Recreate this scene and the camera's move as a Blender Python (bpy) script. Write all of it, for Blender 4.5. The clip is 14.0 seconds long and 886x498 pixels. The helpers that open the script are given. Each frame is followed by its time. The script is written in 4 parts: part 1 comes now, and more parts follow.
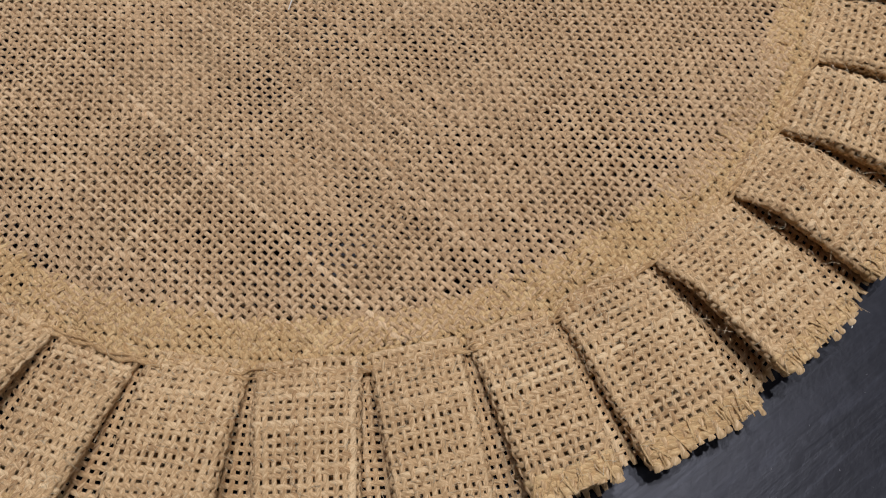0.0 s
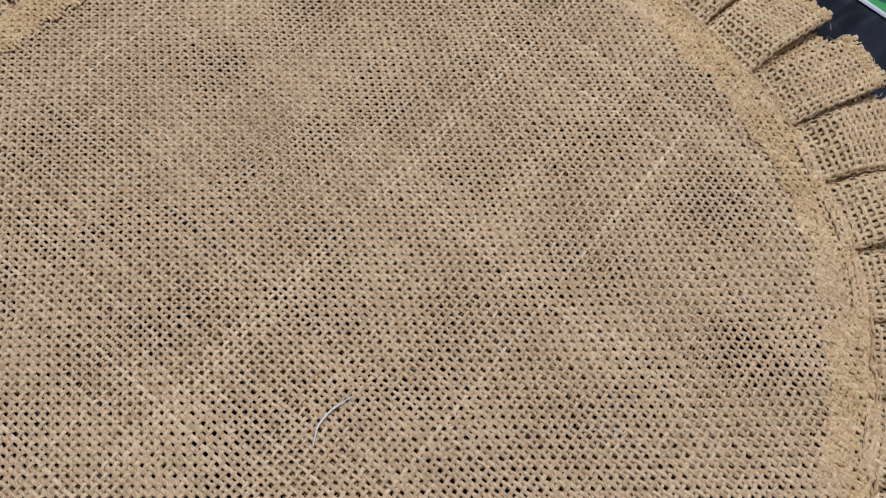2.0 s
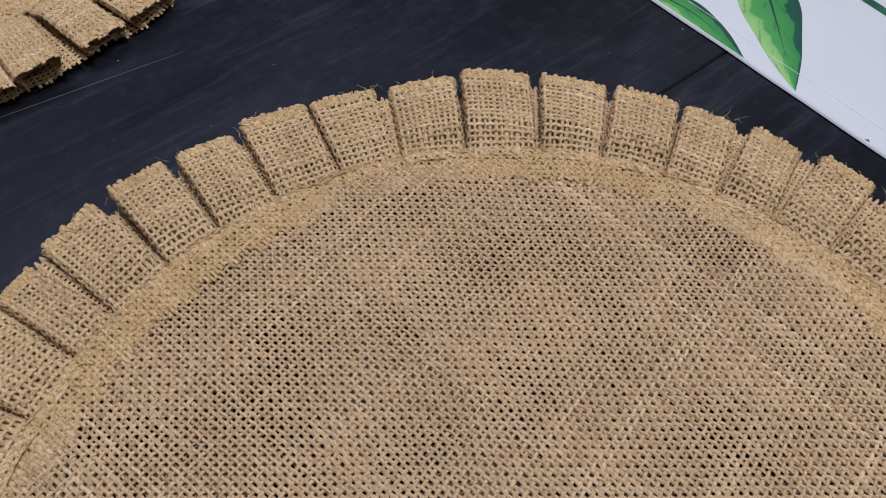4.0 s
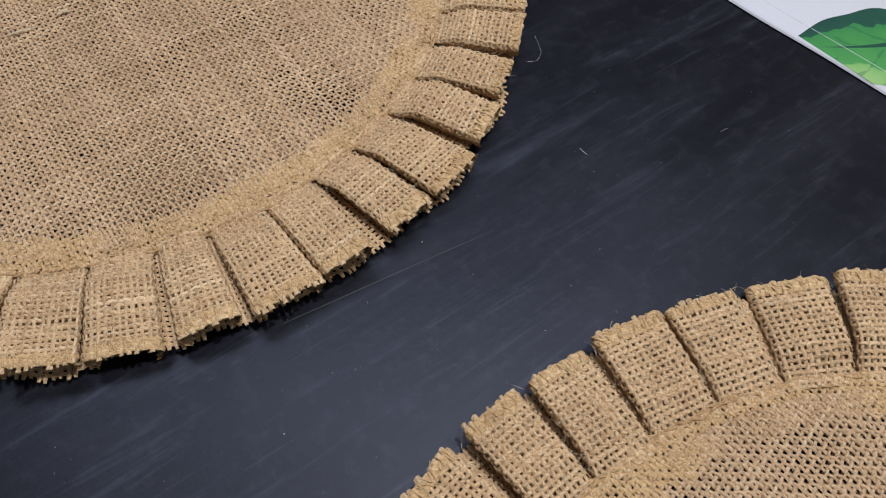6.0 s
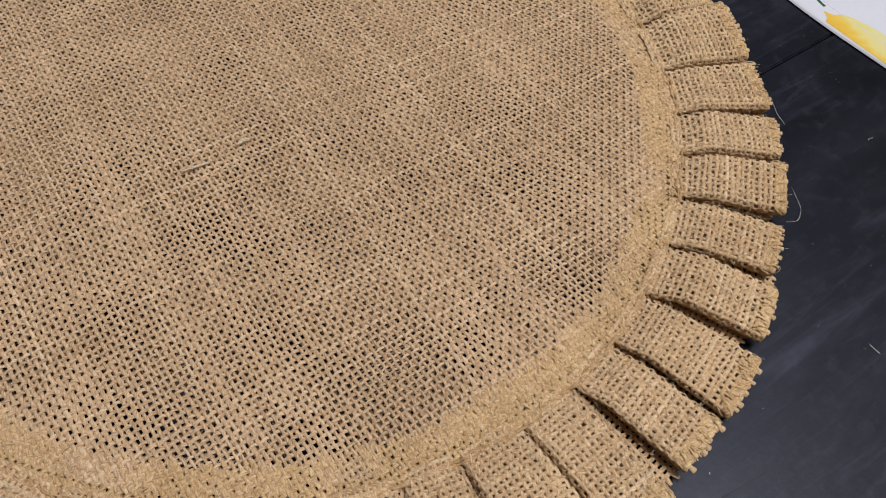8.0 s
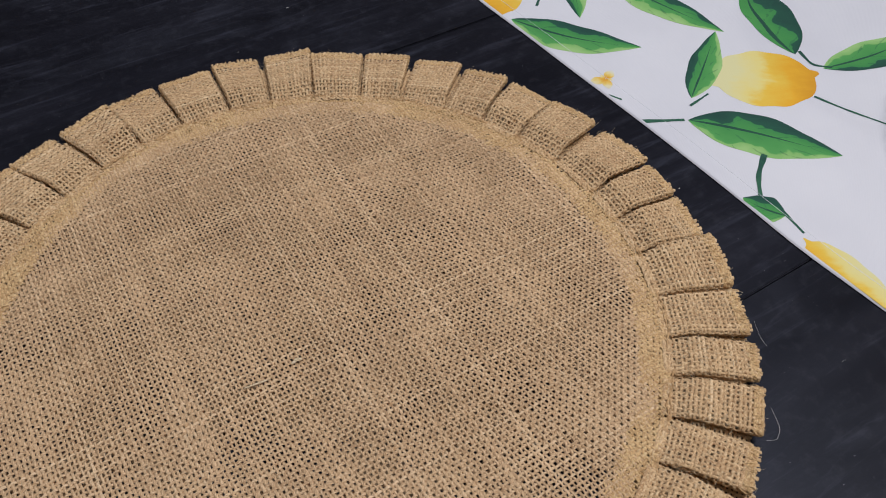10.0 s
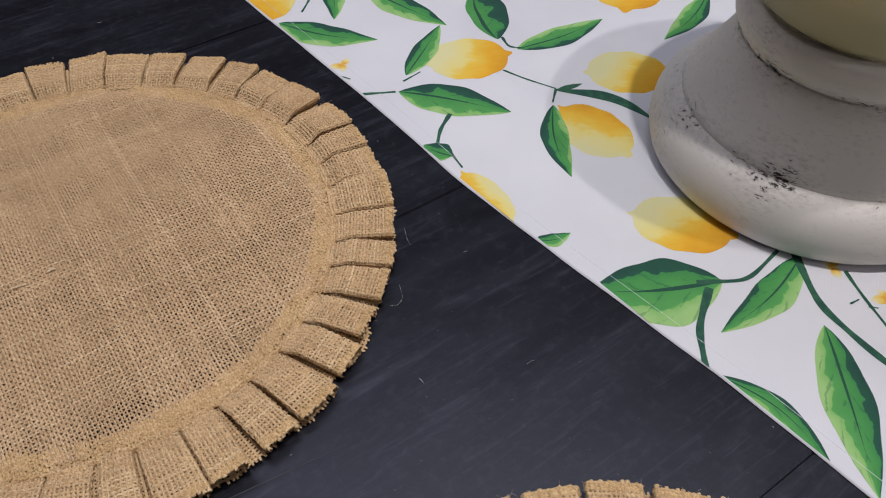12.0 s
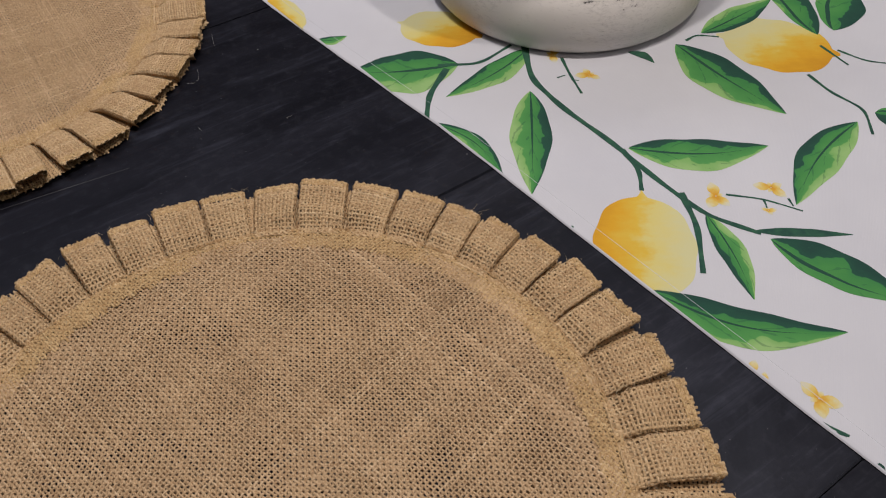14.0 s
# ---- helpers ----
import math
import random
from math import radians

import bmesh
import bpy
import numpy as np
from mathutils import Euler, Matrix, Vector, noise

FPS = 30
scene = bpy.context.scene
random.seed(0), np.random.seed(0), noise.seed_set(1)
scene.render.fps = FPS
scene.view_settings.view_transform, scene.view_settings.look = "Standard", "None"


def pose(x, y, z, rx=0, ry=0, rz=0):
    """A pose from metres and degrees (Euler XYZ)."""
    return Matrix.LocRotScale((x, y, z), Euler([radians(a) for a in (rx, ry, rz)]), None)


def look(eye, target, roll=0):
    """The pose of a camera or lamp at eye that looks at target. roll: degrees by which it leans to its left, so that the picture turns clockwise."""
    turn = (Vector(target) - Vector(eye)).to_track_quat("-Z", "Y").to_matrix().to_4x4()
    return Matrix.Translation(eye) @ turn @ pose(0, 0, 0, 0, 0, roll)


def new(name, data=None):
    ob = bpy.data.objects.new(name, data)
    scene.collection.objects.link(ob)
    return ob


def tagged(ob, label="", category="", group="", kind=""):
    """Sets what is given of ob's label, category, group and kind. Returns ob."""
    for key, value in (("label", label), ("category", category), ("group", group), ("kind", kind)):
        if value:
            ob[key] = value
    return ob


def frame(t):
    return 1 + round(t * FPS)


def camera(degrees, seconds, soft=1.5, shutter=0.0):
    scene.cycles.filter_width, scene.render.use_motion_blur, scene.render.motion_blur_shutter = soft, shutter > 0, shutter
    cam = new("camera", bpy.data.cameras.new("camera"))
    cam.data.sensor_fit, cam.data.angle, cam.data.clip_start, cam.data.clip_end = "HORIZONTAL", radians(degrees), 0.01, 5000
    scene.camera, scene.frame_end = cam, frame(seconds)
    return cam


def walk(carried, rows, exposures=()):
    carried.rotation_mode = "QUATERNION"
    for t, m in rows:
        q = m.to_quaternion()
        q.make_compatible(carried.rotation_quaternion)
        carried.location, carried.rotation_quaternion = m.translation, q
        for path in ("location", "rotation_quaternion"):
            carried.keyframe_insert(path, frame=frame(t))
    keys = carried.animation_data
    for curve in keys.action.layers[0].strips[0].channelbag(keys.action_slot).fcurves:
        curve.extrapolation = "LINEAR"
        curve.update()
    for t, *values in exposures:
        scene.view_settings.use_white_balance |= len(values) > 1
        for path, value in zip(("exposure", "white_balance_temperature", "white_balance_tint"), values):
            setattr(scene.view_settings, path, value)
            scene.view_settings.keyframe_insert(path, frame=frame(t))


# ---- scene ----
cam = camera(59.6, 14.0, soft=1.0, shutter=0.1)

# seconds, eye, target, roll
PATH = [
    (0, (0.035, -0.14, 0.174), (0.036, 0.663, -1.658), -1.4),
    (0.5, (0.032, -0.119, 0.179), (0.043, 0.687, -1.651), -1.2),
    (1, (0.026, -0.091, 0.187), (0.055, 0.71, -1.645), -0.6),
    (1.5, (0.022, -0.065, 0.196), (0.092, 0.749, -1.63), 1.2),
    (2, (0.02, -0.035, 0.205), (0.125, 0.822, -1.599), 2.6),
    (2.2, (0.015, -0.025, 0.206), (0.159, 0.861, -1.581), 4.7),
    (4.3, (-0.048, 0.042, 0.219), (0.082, 1.095, -1.477), 3.7),
    (4.5, (-0.06, 0.052, 0.219), (0.069, 1.105, -1.476), 3.8),
    (5, (-0.086, 0.073, 0.22), (0.037, 1.139, -1.468), 3.9),
    (5.5, (-0.108, 0.09, 0.22), (0.0, 1.167, -1.461), 3.5),
    (6, (-0.138, 0.111, 0.215), (-0.057, 1.208, -1.455), 2.6),
    (6.5, (-0.161, 0.137, 0.21), (-0.09, 1.223, -1.468), 2.5),
    (7, (-0.187, 0.165, 0.206), (-0.118, 1.233, -1.484), 2.8),
    (7.5, (-0.204, 0.183, 0.205), (-0.115, 1.232, -1.496), 4.3),
    (8, (-0.222, 0.197, 0.212), (-0.11, 1.24, -1.491), 6.4),
    (8.5, (-0.238, 0.212, 0.222), (-0.126, 1.281, -1.464), 7.6),
    (8.7, (-0.239, 0.215, 0.228), (-0.157, 1.335, -1.427), 6.5),
    (10.8, (-0.163, 0.169, 0.305), (-0.19, 1.476, -1.209), 1.1),
    (11, (-0.144, 0.157, 0.313), (-0.169, 1.472, -1.194), 0.7),
    (11.5, (-0.105, 0.125, 0.321), (-0.091, 1.457, -1.171), 0.6),
    (12, (-0.069, 0.087, 0.325), (-0.039, 1.427, -1.159), 0.1),
    (12.5, (-0.028, 0.048, 0.328), (0.012, 1.381, -1.163), 0.1),
    (13, (0.011, 0.006, 0.325), (0.052, 1.339, -1.166), 0.0),
    (13.5, (0.043, -0.037, 0.321), (0.071, 1.3, -1.167), -0.3),
    (14, (0.07, -0.083, 0.31), (0.088, 1.238, -1.191), -0.8),
]
walk(cam, [(t, look(eye, target, roll)) for t, eye, target, roll in PATH],
     exposures=[(0, -0.10, 6400, 10), (0.6, -0.07, 6080, 9), (1.5, 0.05, 5600, 7), (2.2, 0.04, 5500, 6), (4.3, -0.15, 5950, 9),
                (6.0, 0.0, 6080, 9), (7.5, 0.06, 6400, 10), (8.5, -0.08, 6330, 10), (11.0, -0.13, 6400, 11), (12.5, -0.13, 6550, 12), (13.2, -0.20, 6700, 12), (14, -0.38, 6850, 13)])

# ---- light: a ceiling fitting with three bulbs over the table, and a cooler strip light across the room ----
world = bpy.data.worlds.new("world")
scene.world = world
world.use_nodes = True
world.node_tree.nodes["Background"].inputs["Color"].default_value = (0.6, 0.7, 1.0, 1)
world.node_tree.nodes["Background"].inputs["Strength"].default_value = 0.15


def bulb(name, place, aim, watts, size, colour):
    data = bpy.data.lights.new(name, "AREA")
    data.shape, data.size, data.energy, data.color = "DISK", size, watts, colour
    ob = new(name, data)
    ob.matrix_world = look(place, aim)
    return ob


bulb("ceiling_bulb", (0.82, -0.62, 1.60), (0.1, 0.3, 0), 3.0, 0.035, (1.0, 0.955, 0.93))
bulb("ceiling_bulb", (0.46, 0.22, 1.60), (0.1, 0.3, 0), 7.5, 0.035, (1.0, 0.955, 0.93))
bulb("ceiling_bulb", (0.08, 0.23, 1.60), (0.1, 0.3, 0), 12.5, 0.035, (1.0, 0.955, 0.93))
strip = bulb("ceiling_strip", (-0.25, 0.92, 1.70), (-0.25, 0.9201, 0), 12.5, 1.7, (0.83, 0.87, 1.0))
strip.data.shape, strip.data.size_y = "RECTANGLE", 0.34
strip.matrix_world = pose(-0.25, 0.92, 1.70)


# ---- node helpers ----
class Mat:
    """A node material that is put together with few words."""

    def __init__(self, name, rough=0.6, metal=0.0):
        self.m = bpy.data.materials.new(name)
        self.m.use_nodes = True
        self.t = self.m.node_tree
        self.b = self.t.nodes["Principled BSDF"]
        self.b.inputs["Roughness"].default_value = rough
        self.b.inputs["Metallic"].default_value = metal

    def node(self, kind, **kw):
        n = self.t.nodes.new(kind)
        for k, v in kw.items():
            n.inputs[k].default_value = v
        return n

    def link(self, a, b):
        self.t.links.new(a, b)

    def coords(self, which="Object"):
        return self.node("ShaderNodeTexCoord").outputs[which]

    def mapped(self, src, scale=(1, 1, 1), rot=(0, 0, 0)):
        n = self.node("ShaderNodeMapping", Scale=scale, Rotation=rot)
        self.link(src, n.inputs["Vector"])
        return n.outputs["Vector"]

    def noise(self, src, scale, detail=4.0, rough=0.55, distort=0.0):
        n = self.node("ShaderNodeTexNoise", Scale=scale, Detail=detail, Roughness=rough, Distortion=distort)
        self.link(src, n.inputs["Vector"])
        return n.outputs["Fac"]

    def ramp(self, fac, stops, smooth=False):
        n = self.t.nodes.new("ShaderNodeValToRGB")
        if smooth:
            n.color_ramp.interpolation = "EASE"
        e = n.color_ramp.elements
        while len(e) < len(stops):
            e.new(0.5)
        for k, (p, c) in zip(e, stops):
            k.position = p
            k.color = (*c, 1) if len(c) == 3 else c
        self.link(fac, n.inputs["Fac"])
        return n.outputs["Color"]

    def grey(self, fac, a, b, lo=0.0, hi=1.0):
        n = self.node("ShaderNodeMapRange")
        n.inputs["From Min"].default_value, n.inputs["From Max"].default_value = a, b
        n.inputs["To Min"].default_value, n.inputs["To Max"].default_value = lo, hi
        self.link(fac, n.inputs["Value"])
        return n.outputs["Result"]

    def mix(self, fac, a, b, mode="MIX"):
        n = self.t.nodes.new("ShaderNodeMix")
        n.data_type, n.blend_type = "RGBA", mode
        for sock, v in ((n.inputs[0], fac), (n.inputs[6], a), (n.inputs[7], b)):
            if isinstance(v, bpy.types.NodeSocket):
                self.link(v, sock)
            else:
                sock.default_value = v if isinstance(v, (int, float)) else (*v, 1)
        return n.outputs[2]

    def calc(self, op, a, b=0.0):
        n = self.t.nodes.new("ShaderNodeMath")
        n.operation = op
        for sock, v in ((n.inputs[0], a), (n.inputs[1], b)):
            if isinstance(v, bpy.types.NodeSocket):
                self.link(v, sock)
            else:
                sock.default_value = v
        return n.outputs[0]

    def bump(self, height, strength=0.3, distance=0.001):
        n = self.node("ShaderNodeBump", Strength=strength, Distance=distance)
        self.link(height, n.inputs["Height"])
        self.link(n.outputs["Normal"], self.b.inputs["Normal"])
        return self

    def colour(self, c):
        if isinstance(c, bpy.types.NodeSocket):
            self.link(c, self.b.inputs["Base Color"])
        else:
            self.b.inputs["Base Color"].default_value = (*c, 1)
        return self

    def rough(self, r):
        self.link(r, self.b.inputs["Roughness"])
        return self


def jute(name, dark, mid, light):
    """Jute yarn: every thread has its own tone, with fibre streaks along it, twist, flecks and slubs. u runs along the thread in millimetres."""
    m = Mat(name, 0.8)
    own = m.node("ShaderNodeNewGeometry").outputs["Random Per Island"]
    at = m.coords()
    uv = m.node("ShaderNodeSeparateXYZ")
    m.link(m.coords("UV"), uv.inputs[0])
    lane = m.node("ShaderNodeCombineXYZ")
    m.link(m.calc("MULTIPLY", uv.outputs["X"], 0.55), lane.inputs[0])
    m.link(m.calc("ADD", m.calc("MULTIPLY", uv.outputs["Y"], 3.2), m.calc("MULTIPLY", uv.outputs["X"], 0.9)), lane.inputs[1])
    m.link(m.calc("MULTIPLY", own, 91.0), lane.inputs[2])
    streak = m.noise(lane.outputs[0], 1.0, 3.0, 0.65, 0.4)
    patch = m.noise(at, 48.0, 4.0)
    fleck = m.noise(at, 300.0, 2.0, 0.5)
    deep = (0.50 * dark[0], 0.43 * dark[1], 0.36 * dark[2])
    pale = tuple(0.55 * a + 0.45 * b for a, b in zip(mid, light))
    tone = m.ramp(own, [(0.0, dark), (0.20, mid), (0.82, mid), (0.93, pale), (1.0, light)])
    tone = m.mix(m.grey(patch, 0.35, 0.72, 0.0, 0.62), tone, dark)
    tone = m.mix(m.grey(streak, 0.50, 0.34, 0.0, 0.50), tone, deep)
    tone = m.mix(m.grey(streak, 0.50, 0.64, 0.0, 0.70), tone, light)
    tone = m.mix(m.grey(fleck, 0.66, 0.78, 0.0, 0.45), tone, (0.38, 0.20, 0.075))
    m.colour(tone).bump(streak, 0.7, 0.0004)
    m.b.inputs["Specular IOR Level"].default_value = 0.15
    return m.m


JUTE = jute("jute_weave", (0.43, 0.284, 0.161), (0.582, 0.400, 0.236), (0.80, 0.592, 0.378))
JUTE_PLEAT = jute("jute_ruffle", (0.425, 0.270, 0.142), (0.590, 0.402, 0.222), (0.82, 0.62, 0.385))
JUTE_STITCH = jute("golden_stitch", (0.44, 0.282, 0.134), (0.58, 0.390, 0.198), (0.77, 0.570, 0.318))
JUTE_SEAM = jute("brown_seam_cord", (0.36, 0.215, 0.100), (0.50, 0.325, 0.165), (0.66, 0.47, 0.26))
JUTE_END = jute("cut_yarn_end", (0.46, 0.31, 0.165), (0.60, 0.425, 0.240), (0.76, 0.58, 0.37))
FIBRE = jute("loose_fibre", (0.50, 0.38, 0.24), (0.62, 0.50, 0.33), (0.78, 0.68, 0.50))


def lint_material():
    m = Mat("white_lint", 0.8)
    n = m.noise(m.coords(), 900.0)
    return m.colour(m.mix(n, (0.55, 0.53, 0.50), (0.82, 0.80, 0.76))).m


LINT = lint_material()

GRAIN = radians(34.0)


def black_wood():
    m = Mat("black_stained_wood", 0.42)
    at = m.coords()
    along = m.mapped(at, (3.5, 34.0, 20.0))
    fine = m.mapped(at, (9.0, 420.0, 60.0))
    streak = m.noise(along, 1.0, 6.0, 0.6, 0.6)
    pores = m.noise(fine, 1.0, 3.0, 0.6)
    smear = m.noise(m.mapped(at, (7.0, 22.0, 8.0)), 1.0, 6.0, 0.68, 1.2)
    tone = m.ramp(streak, [(0.25, (0.0030, 0.0030, 0.0048)), (0.55, (0.0054, 0.0054, 0.0086)), (0.85, (0.0122, 0.0122, 0.0180))])
    dust = m.ramp(smear, [(0.50, (0, 0, 0)), (0.80, (1, 1, 1))])
    tone = m.mix(m.calc("MULTIPLY", dust, 0.20), tone, (0.065, 0.07, 0.095))
    mottle = m.noise(at, 130.0, 4.0, 0.7)
    scuff = m.noise(m.mapped(at, (16.0, 190.0, 20.0)), 1.0, 5.0, 0.72, 0.8)
    tone = m.mix(m.grey(m.calc("ADD", scuff, m.calc("MULTIPLY", smear, 0.25)), 0.66, 0.90, 0.0, 0.30), tone, (0.080, 0.086, 0.120))
    tone = m.mix(m.grey(mottle, 0.52, 0.80, 0.0, 0.14), tone, (0.10, 0.105, 0.13))
    m.b.inputs["Specular IOR Level"].default_value = 0.34
    m.b.inputs["Specular Tint"].default_value = (0.80, 0.84, 1.0, 1)
    m.colour(tone)
    m.rough(m.grey(m.calc("ADD", m.calc("MULTIPLY", streak, 0.5), m.calc("MULTIPLY", smear, 0.5)), 0.3, 0.7, 0.31, 0.47))
    m.bump(m.calc("ADD", m.calc("MULTIPLY", pores, 0.5), m.calc("ADD", m.calc("MULTIPLY", streak, 0.6), mottle)), 0.20, 0.0006)
    return m.m


BLACK_WOOD = black_wood()


def scratch_material():
    m = Mat("pale_scratch", 0.6)
    n = m.noise(m.coords(), 300.0)
    return m.colour(m.mix(n, (0.02, 0.021, 0.026), (0.06, 0.062, 0.07))).m


SCRATCH = scratch_material()


def dust_material():
    m = Mat("grey_dust", 0.9)
    own = m.node("ShaderNodeNewGeometry").outputs["Random Per Island"]
    return m.colour(m.mix(own, (0.05, 0.052, 0.062), (0.26, 0.26, 0.29))).m


DUST = dust_material()


def cotton():
    m = Mat("white_cotton", 0.9)
    at = m.coords()
    twill = m.t.nodes.new("ShaderNodeTexWave")
    twill.inputs["Scale"].default_value = 420.0
    twill.inputs["Distortion"].default_value = 1.5
    m.link(m.mapped(at, (1, 1, 1), (0, 0, radians(20))), twill.inputs["Vector"])
    patch = m.noise(at, 14.0, 3.0)
    slub = m.noise(at, 700.0, 3.0)
    tone = m.mix(m.grey(patch, 0.3, 0.7), (0.585, 0.59, 0.635), (0.635, 0.64, 0.68))
    tone = m.mix(m.calc("MULTIPLY", twill.outputs["Fac"], 0.14), tone, (0.52, 0.525, 0.58))
    m.colour(tone).bump(m.calc("ADD", slub, twill.outputs["Fac"]), 0.15, 0.0002)
    return m


WHITE_COTTON = cotton().m


def print_leaf():
    """Printed leaf: u runs from stalk to tip, v from edge to edge."""
    m = Mat("printed_leaf", 0.88)
    uv = m.node("ShaderNodeSeparateXYZ")
    m.link(m.coords("UV"), uv.inputs[0])
    u, v = uv.outputs["X"], uv.outputs["Y"]
    at = m.coords()
    own = m.node("ShaderNodeObjectInfo").outputs["Random"]
    wob = m.noise(at, 52.0, 3.0, 0.5)
    wob2 = m.noise(at, 150.0, 2.0)
    side = m.calc("ADD", v, m.calc("MULTIPLY", m.calc("SUBTRACT", wob, 0.5), 0.85))
    side = m.calc("ADD", side, m.grey(own, 0.0, 1.0, -0.10, 0.09))
    tone = m.ramp(side, [(0.0, (0.008, 0.055, 0.040)), (0.23, (0.010, 0.075, 0.045)), (0.25, (0.038, 0.215, 0.060)),
                         (0.40, (0.050, 0.245, 0.060)), (0.76, (0.075, 0.295, 0.075)), (0.79, (0.20, 0.42, 0.125)), (1.0, (0.29, 0.49, 0.18))])
    rib = m.calc("MULTIPLY", m.calc("SUBTRACT", 0.85, u), 0.06)
    dark = m.calc("LESS_THAN", m.calc("ABSOLUTE", m.calc("SUBTRACT", v, 0.47)), rib)
    tone = m.mix(dark, tone, (0.010, 0.065, 0.042))
    slant = m.calc("SUBTRACT", m.calc("MULTIPLY", u, 5.0), m.calc("MULTIPLY", m.calc("ABSOLUTE", m.calc("SUBTRACT", v, 0.47)), 3.2))
    vein = m.calc("LESS_THAN", m.calc("ABSOLUTE", m.calc("SUBTRACT", m.calc("FRACT", m.calc("ADD", slant, wob)), 0.5)), m.grey(wob2, 0.45, 0.70, 0.0, 0.13))
    tone = m.mix(m.calc("MULTIPLY", vein, 0.38), tone, (0.012, 0.085, 0.05))
    m.colour(tone).bump(m.noise(at, 900.0), 0.12, 0.0002)
    return m.m


def print_lemon():
    m = Mat("printed_lemon", 0.88)
    uv = m.node("ShaderNodeSeparateXYZ")
    m.link(m.coords("UV"), uv.inputs[0])
    at = m.coords()
    own = m.node("ShaderNodeObjectInfo").outputs["Random"]
    n = m.noise(at, 45.0, 4.0, 0.6)
    n2 = m.noise(m.mapped(at, (90, 300, 1), (0, 0, 0.9)), 1.0, 3.0)
    g = m.calc("ADD", uv.outputs["X"], m.calc("MULTIPLY", m.calc("SUBTRACT", n, 0.5), 0.5))
    g = m.calc("ADD", g, m.calc("MULTIPLY", m.calc("SUBTRACT", n2, 0.5), 0.18))
    tone = m.ramp(g, [(0.18, (0.63, 0.60, 0.32)), (0.44, (0.68, 0.58, 0.20)), (0.56, (0.70, 0.47, 0.06)), (0.76, (0.70, 0.37, 0.02)), (1.0, (0.60, 0.28, 0.012))])
    m.colour(tone).bump(m.noise(at, 900.0), 0.12, 0.0002)
    return m.m


def print_plain(name, a, b):
    m = Mat(name, 0.88)
    n = m.noise(m.coords(), 180.0, 3.0)
    return m.colour(m.mix(m.grey(n, 0.35, 0.65), a, b)).m


PRINT_LEAF, PRINT_LEMON = print_leaf(), print_lemon()
PRINT_STEM = print_plain("printed_stem", (0.010, 0.060, 0.045), (0.025, 0.11, 0.06))


def print_petal():
    """Printed petal: orange at the heart, fading out to pale yellow."""
    m = Mat("printed_petal", 0.88)
    uv = m.node("ShaderNodeSeparateXYZ")
    m.link(m.coords("UV"), uv.inputs[0])
    n = m.noise(m.coords(), 260.0, 3.0)
    g = m.calc("ADD", uv.outputs["X"], m.calc("MULTIPLY", m.calc("SUBTRACT", n, 0.5), 0.9))
    return m.colour(m.ramp(g, [(0.1, (0.66, 0.33, 0.03)), (0.42, (0.70, 0.50, 0.12)), (0.72, (0.68, 0.60, 0.32)), (1.0, (0.63, 0.62, 0.53))])).m


PRINT_PETAL = print_petal()


def limewash():
    """Worn white paint over dark wood: flecks gather on the ridge, and the groove is darkened all round."""
    m = Mat("worn_white_paint", 0.62)
    at = m.coords()
    xyz = m.node("ShaderNodeSeparateXYZ")
    m.link(at, xyz.inputs[0])
    z = xyz.outputs["Z"]
    big = m.noise(at, 24.0, 3.0, 0.5)
    small = m.noise(m.mapped(at, (1, 1, 2.6)), 240.0, 6.0, 0.72, 0.3)
    cloud = m.noise(at, 12.0, 3.0)

    def ring(height, width):
        d = m.calc("DIVIDE", m.calc("ABSOLUTE", m.calc("SUBTRACT", z, height)), width)
        return m.calc("MAXIMUM", m.calc("SUBTRACT", 1.0, d), 0.0)

    # ridge at 0.0400; groove at 0.0835, weighted up into a dark band
    near = m.calc("MAXIMUM", ring(0.0400, 0.009), m.calc("MULTIPLY", ring(0.0835, 0.0085), 1.9))
    chance = m.calc("ADD", m.calc("MULTIPLY", near, 0.105), m.calc("MULTIPLY", m.calc("SUBTRACT", big, 0.5), 0.66))
    worn = m.grey(m.calc("ADD", small, chance), 0.74, 0.775)
    faint = m.grey(m.calc("ADD", small, chance), 0.54, 0.84, 0.0, 0.5)
    tone = m.mix(m.grey(cloud, 0.3, 0.7), (0.64, 0.610, 0.580), (0.75, 0.715, 0.685))
    tone = m.mix(faint, tone, (0.24, 0.22, 0.21))
    tone = m.mix(worn, tone, (0.022, 0.019, 0.018))
    m.colour(tone).bump(m.calc("SUBTRACT", m.calc("MULTIPLY", small, 0.35), worn), 0.35, 0.0008)
    return m.m


LIMEWASH = limewash()


def olive_glass():
    m = Mat("olive_glass", 0.02)
    # olive and mostly opaque, so that the bowl throws shade on the column below
    m.b.inputs["Alpha"].default_value = 0.72
    m.b.inputs["IOR"].default_value = 1.5
    return m.colour((0.50, 0.47, 0.30)).m


GLASS = olive_glass()


def lemon_peel():
    m = Mat("lemon_peel", 0.42)
    at = m.coords()
    n = m.noise(at, 30.0)
    pores = m.noise(at, 420.0, 2.0)
    return m.colour(m.mix(n, (0.72, 0.47, 0.02), (0.82, 0.62, 0.06))).bump(pores, 0.3, 0.0006).m


PEEL = lemon_peel()


def plaster(name, a, b):
    m = Mat(name, 0.9)
    at = m.coords()
    return m.colour(m.mix(m.noise(at, 3.0), a, b)).bump(m.noise(at, 90.0), 0.15, 0.003).m


WALL = plaster("painted_plaster", (0.30, 0.30, 0.33), (0.35, 0.35, 0.38))
CEIL = plaster("white_ceiling", (0.60, 0.60, 0.63), (0.66, 0.66, 0.68))
